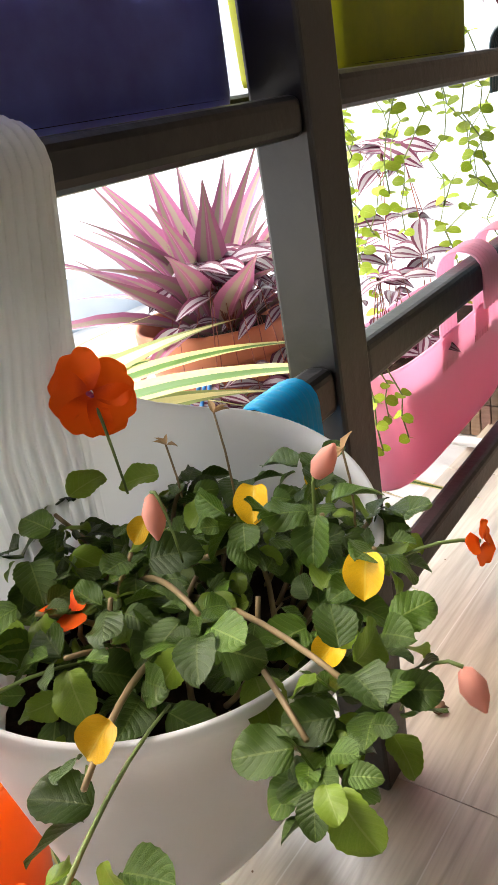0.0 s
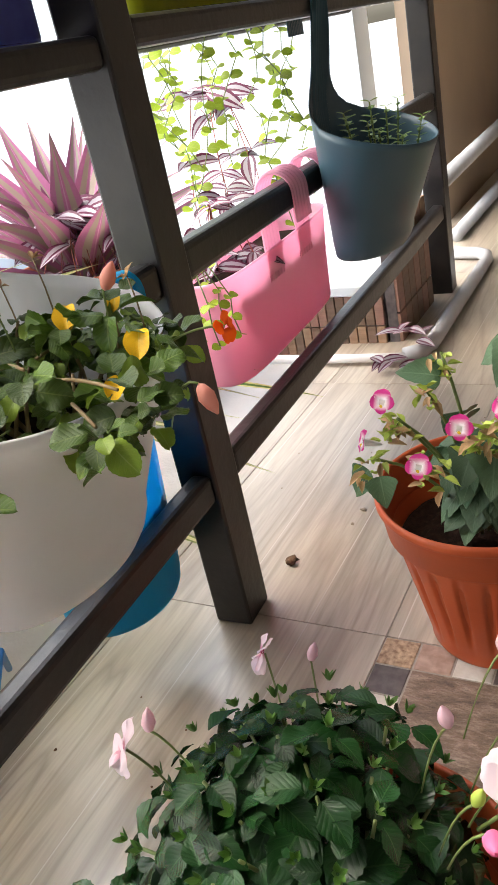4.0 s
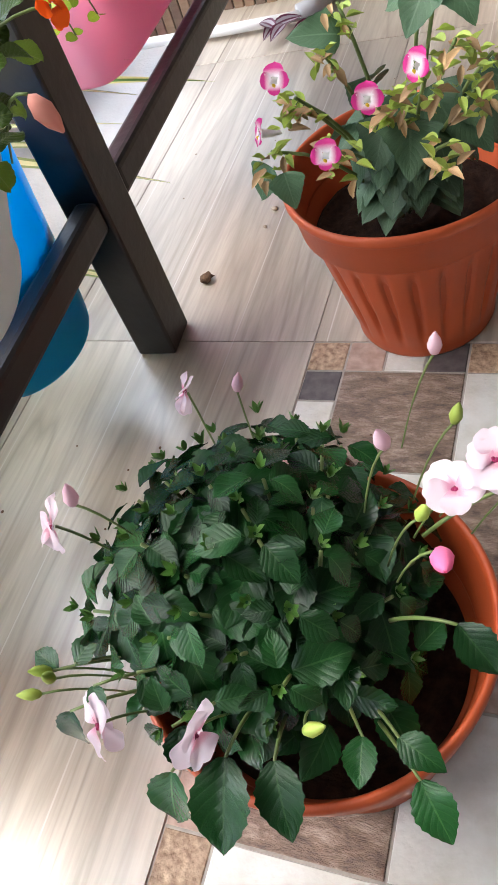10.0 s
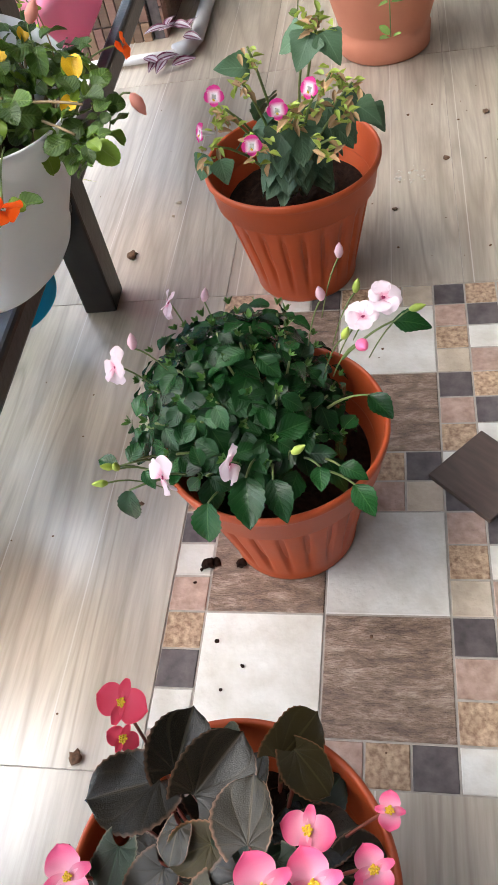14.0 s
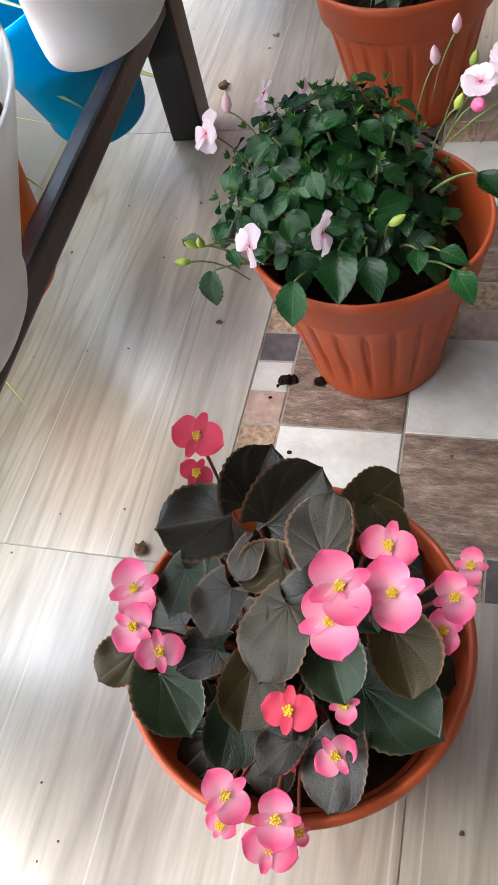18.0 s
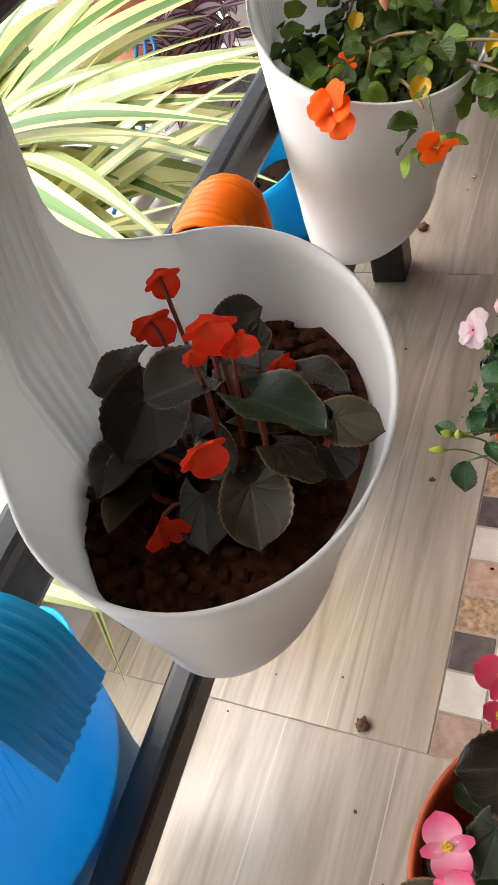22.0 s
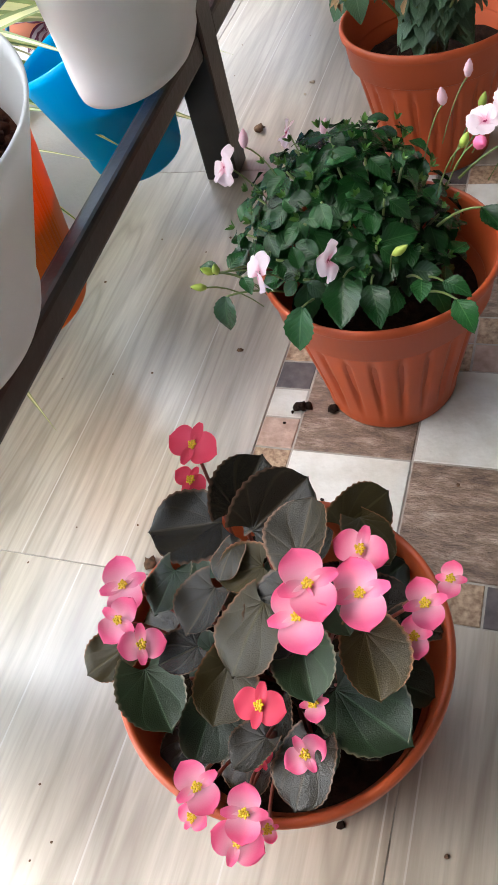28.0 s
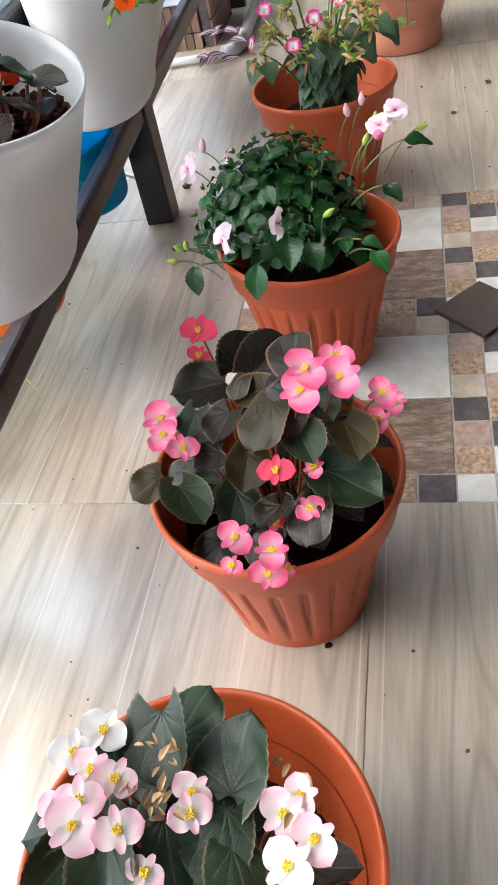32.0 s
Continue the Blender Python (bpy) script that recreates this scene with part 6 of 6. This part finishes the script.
crumb(-0.197, 0.926, 0.010)
crumb(-0.075, 0.012, 0.008)
for x, y, r in ((0.046, 0.266, 0.0085), (0.055, 0.270, 0.0060), (0.088, 0.267, 0.0070), (0.036, 0.258, 0.0026), (0.030, 0.240, 0.0022), (0.201, -0.212, 0.0035), (0.07, 0.16, 0.0026), (0.105, 0.13, 0.0022), (0.082, 0.10, 0.002)):
    crumb(x, y, r, "small black bit of dirt on the mosaic").data.materials[0] = M_SOIL
for x, y, r in ((0.389, 1.166, 0.006), (0.291, 1.014, 0.004), (0.474, 1.321, 0.007), (-0.068, 0.362, 0.004), (0.32, 1.34, 0.003)):
    crumb(x, y, r)
for x, y, r in ((-0.134, 1.090, 0.0052), (-0.138, 1.046, 0.003), (0.30, 1.10, 0.0025), (0.325, 1.135, 0.003)):
    crumb(x, y, r, "small pale flake lying on the floor").data.materials[0] = M_BEIGE
for k in range(26):
    crumb(0.316 + RND.gauss(0, 0.016), 1.124 + RND.gauss(0, 0.014), RND.uniform(0.0012, 0.003), "pale chalky spot on the floor").data.materials[0] = M_CREAM
for i in range(90):
    x, y = RND.uniform(-0.40, 0.75), RND.uniform(-0.6, 1.5)
    crumb(x, y, RND.choice((0.0012, 0.0015, 0.0022, 0.0012)), "tiny dark speck of dirt on the floor")


# ---- floor tiles ----
def tile_mesh(name, w, d, h, bevel, material):
    bm = box(bmesh.new(), -w / 2, w / 2, -d / 2, d / 2, -h, 0, 0)
    top = [e for e in bm.edges if all(v.co.z > -1e-6 for v in e.verts)]
    bmesh.ops.bevel(bm, geom=top, offset=bevel, segments=1, affect="EDGES")
    me = bpy.data.meshes.new(name)
    bm.to_mesh(me)
    bm.free()
    me.materials.append(material)
    return me


WT = tile_mesh("wood_tile", 0.3988, 0.7985, 0.0035, 0.0003, M_WOOD)
for row in range(-4, 7):
    y = 0.8 * row + 0.4
    shift = {-1: 0.245, 0: 0.0, 1: 0.0}.get(row, 0.245 if row % 2 else 0.0)
    for c in range(-2, 8):
        x = c * 0.4 + 0.2 + shift
        if row == 0 and 0 <= c <= 1:
            continue
        if x - 0.2 < -0.47 - 0.15 or x + 0.2 > 3.19 or not -3.2 < y < 5.2:
            continue
        if x - 0.2 < -0.47 or (row == -1 and c == -1):
            continue
        shared("tile", WT, floor, Matrix.Translation((x, y, 0)))
EDGE = tile_mesh("edge_tile", 0.068, 0.798, 0.0035, 0.0003, M_WOOD)
LONG = tile_mesh("long_tile", 0.7140, 0.7985, 0.0035, 0.0003, M_WOOD)
CUT = tile_mesh("cut_tile", 0.3130, 0.7985, 0.0035, 0.0003, M_WOOD)
for row in range(-4, 6):
    odd = row == -1 or (row not in (0, 1) and row % 2)
    if row == -1:
        shared("tile", LONG, floor, Matrix.Translation((-0.1125, 0.8 * row + 0.4, 0)))
        continue
    shared("tile", CUT if odd else EDGE, floor, Matrix.Translation((-0.3125 if odd else -0.435, 0.8 * row + 0.4, 0)))

U = 0.05
SMALL = {k: tile_mesh("small_" + k, U - 0.0028, U - 0.0028, 0.0035, 0.0009, m) for k, m in
         dict(w=M_CREAM, d=M_DARK, t=M_TAN, r=M_ROSE, b=M_BEIGE).items()}
BIG = {k: tile_mesh("big_" + k, 3 * U - 0.0028, 3 * U - 0.0028, 0.0035, 0.0009, m) for k, m in dict(w=M_CREAM, s=M_SLATE).items()}


def mosaic(x0, y0):
    """One 0.4 m tile: a ring of small squares round four large ones."""
    low, left, right, top = "rtdwrtdw", "rwdtrwdt", "wtrdbtrw", "trwdtrbd"
    for i in range(8):
        for j in range(8):
            if 0 < i < 7 and 0 < j < 7:
                continue
            k = low[i] if j == 0 else top[i] if j == 7 else left[j] if i == 0 else right[j]
            shared("mosaic_stone", SMALL[k], floor, Matrix.Translation((x0 + (i + 0.5) * U, y0 + (j + 0.5) * U, RND.uniform(-0.0009, 0.0002)))
                   @ Matrix.Rotation(RND.choice((0, 1, 2, 3)) * math.pi / 2, 4, "Z"))
    for i, j, k in ((0, 0, "w"), (1, 0, "s"), (0, 1, "s"), (1, 1, "w")):
        shared("mosaic_stone", BIG[k], floor, Matrix.Translation((x0 + (2.5 + 3 * i) * U, y0 + (2.5 + 3 * j) * U, 0))
               @ Matrix.Rotation(RND.choice((0, 1, 2, 3)) * math.pi / 2, 4, "Z"))


for mx_ in (0.0, 0.4):
    for my_ in (0.0, 0.4):
        mosaic(mx_, my_)
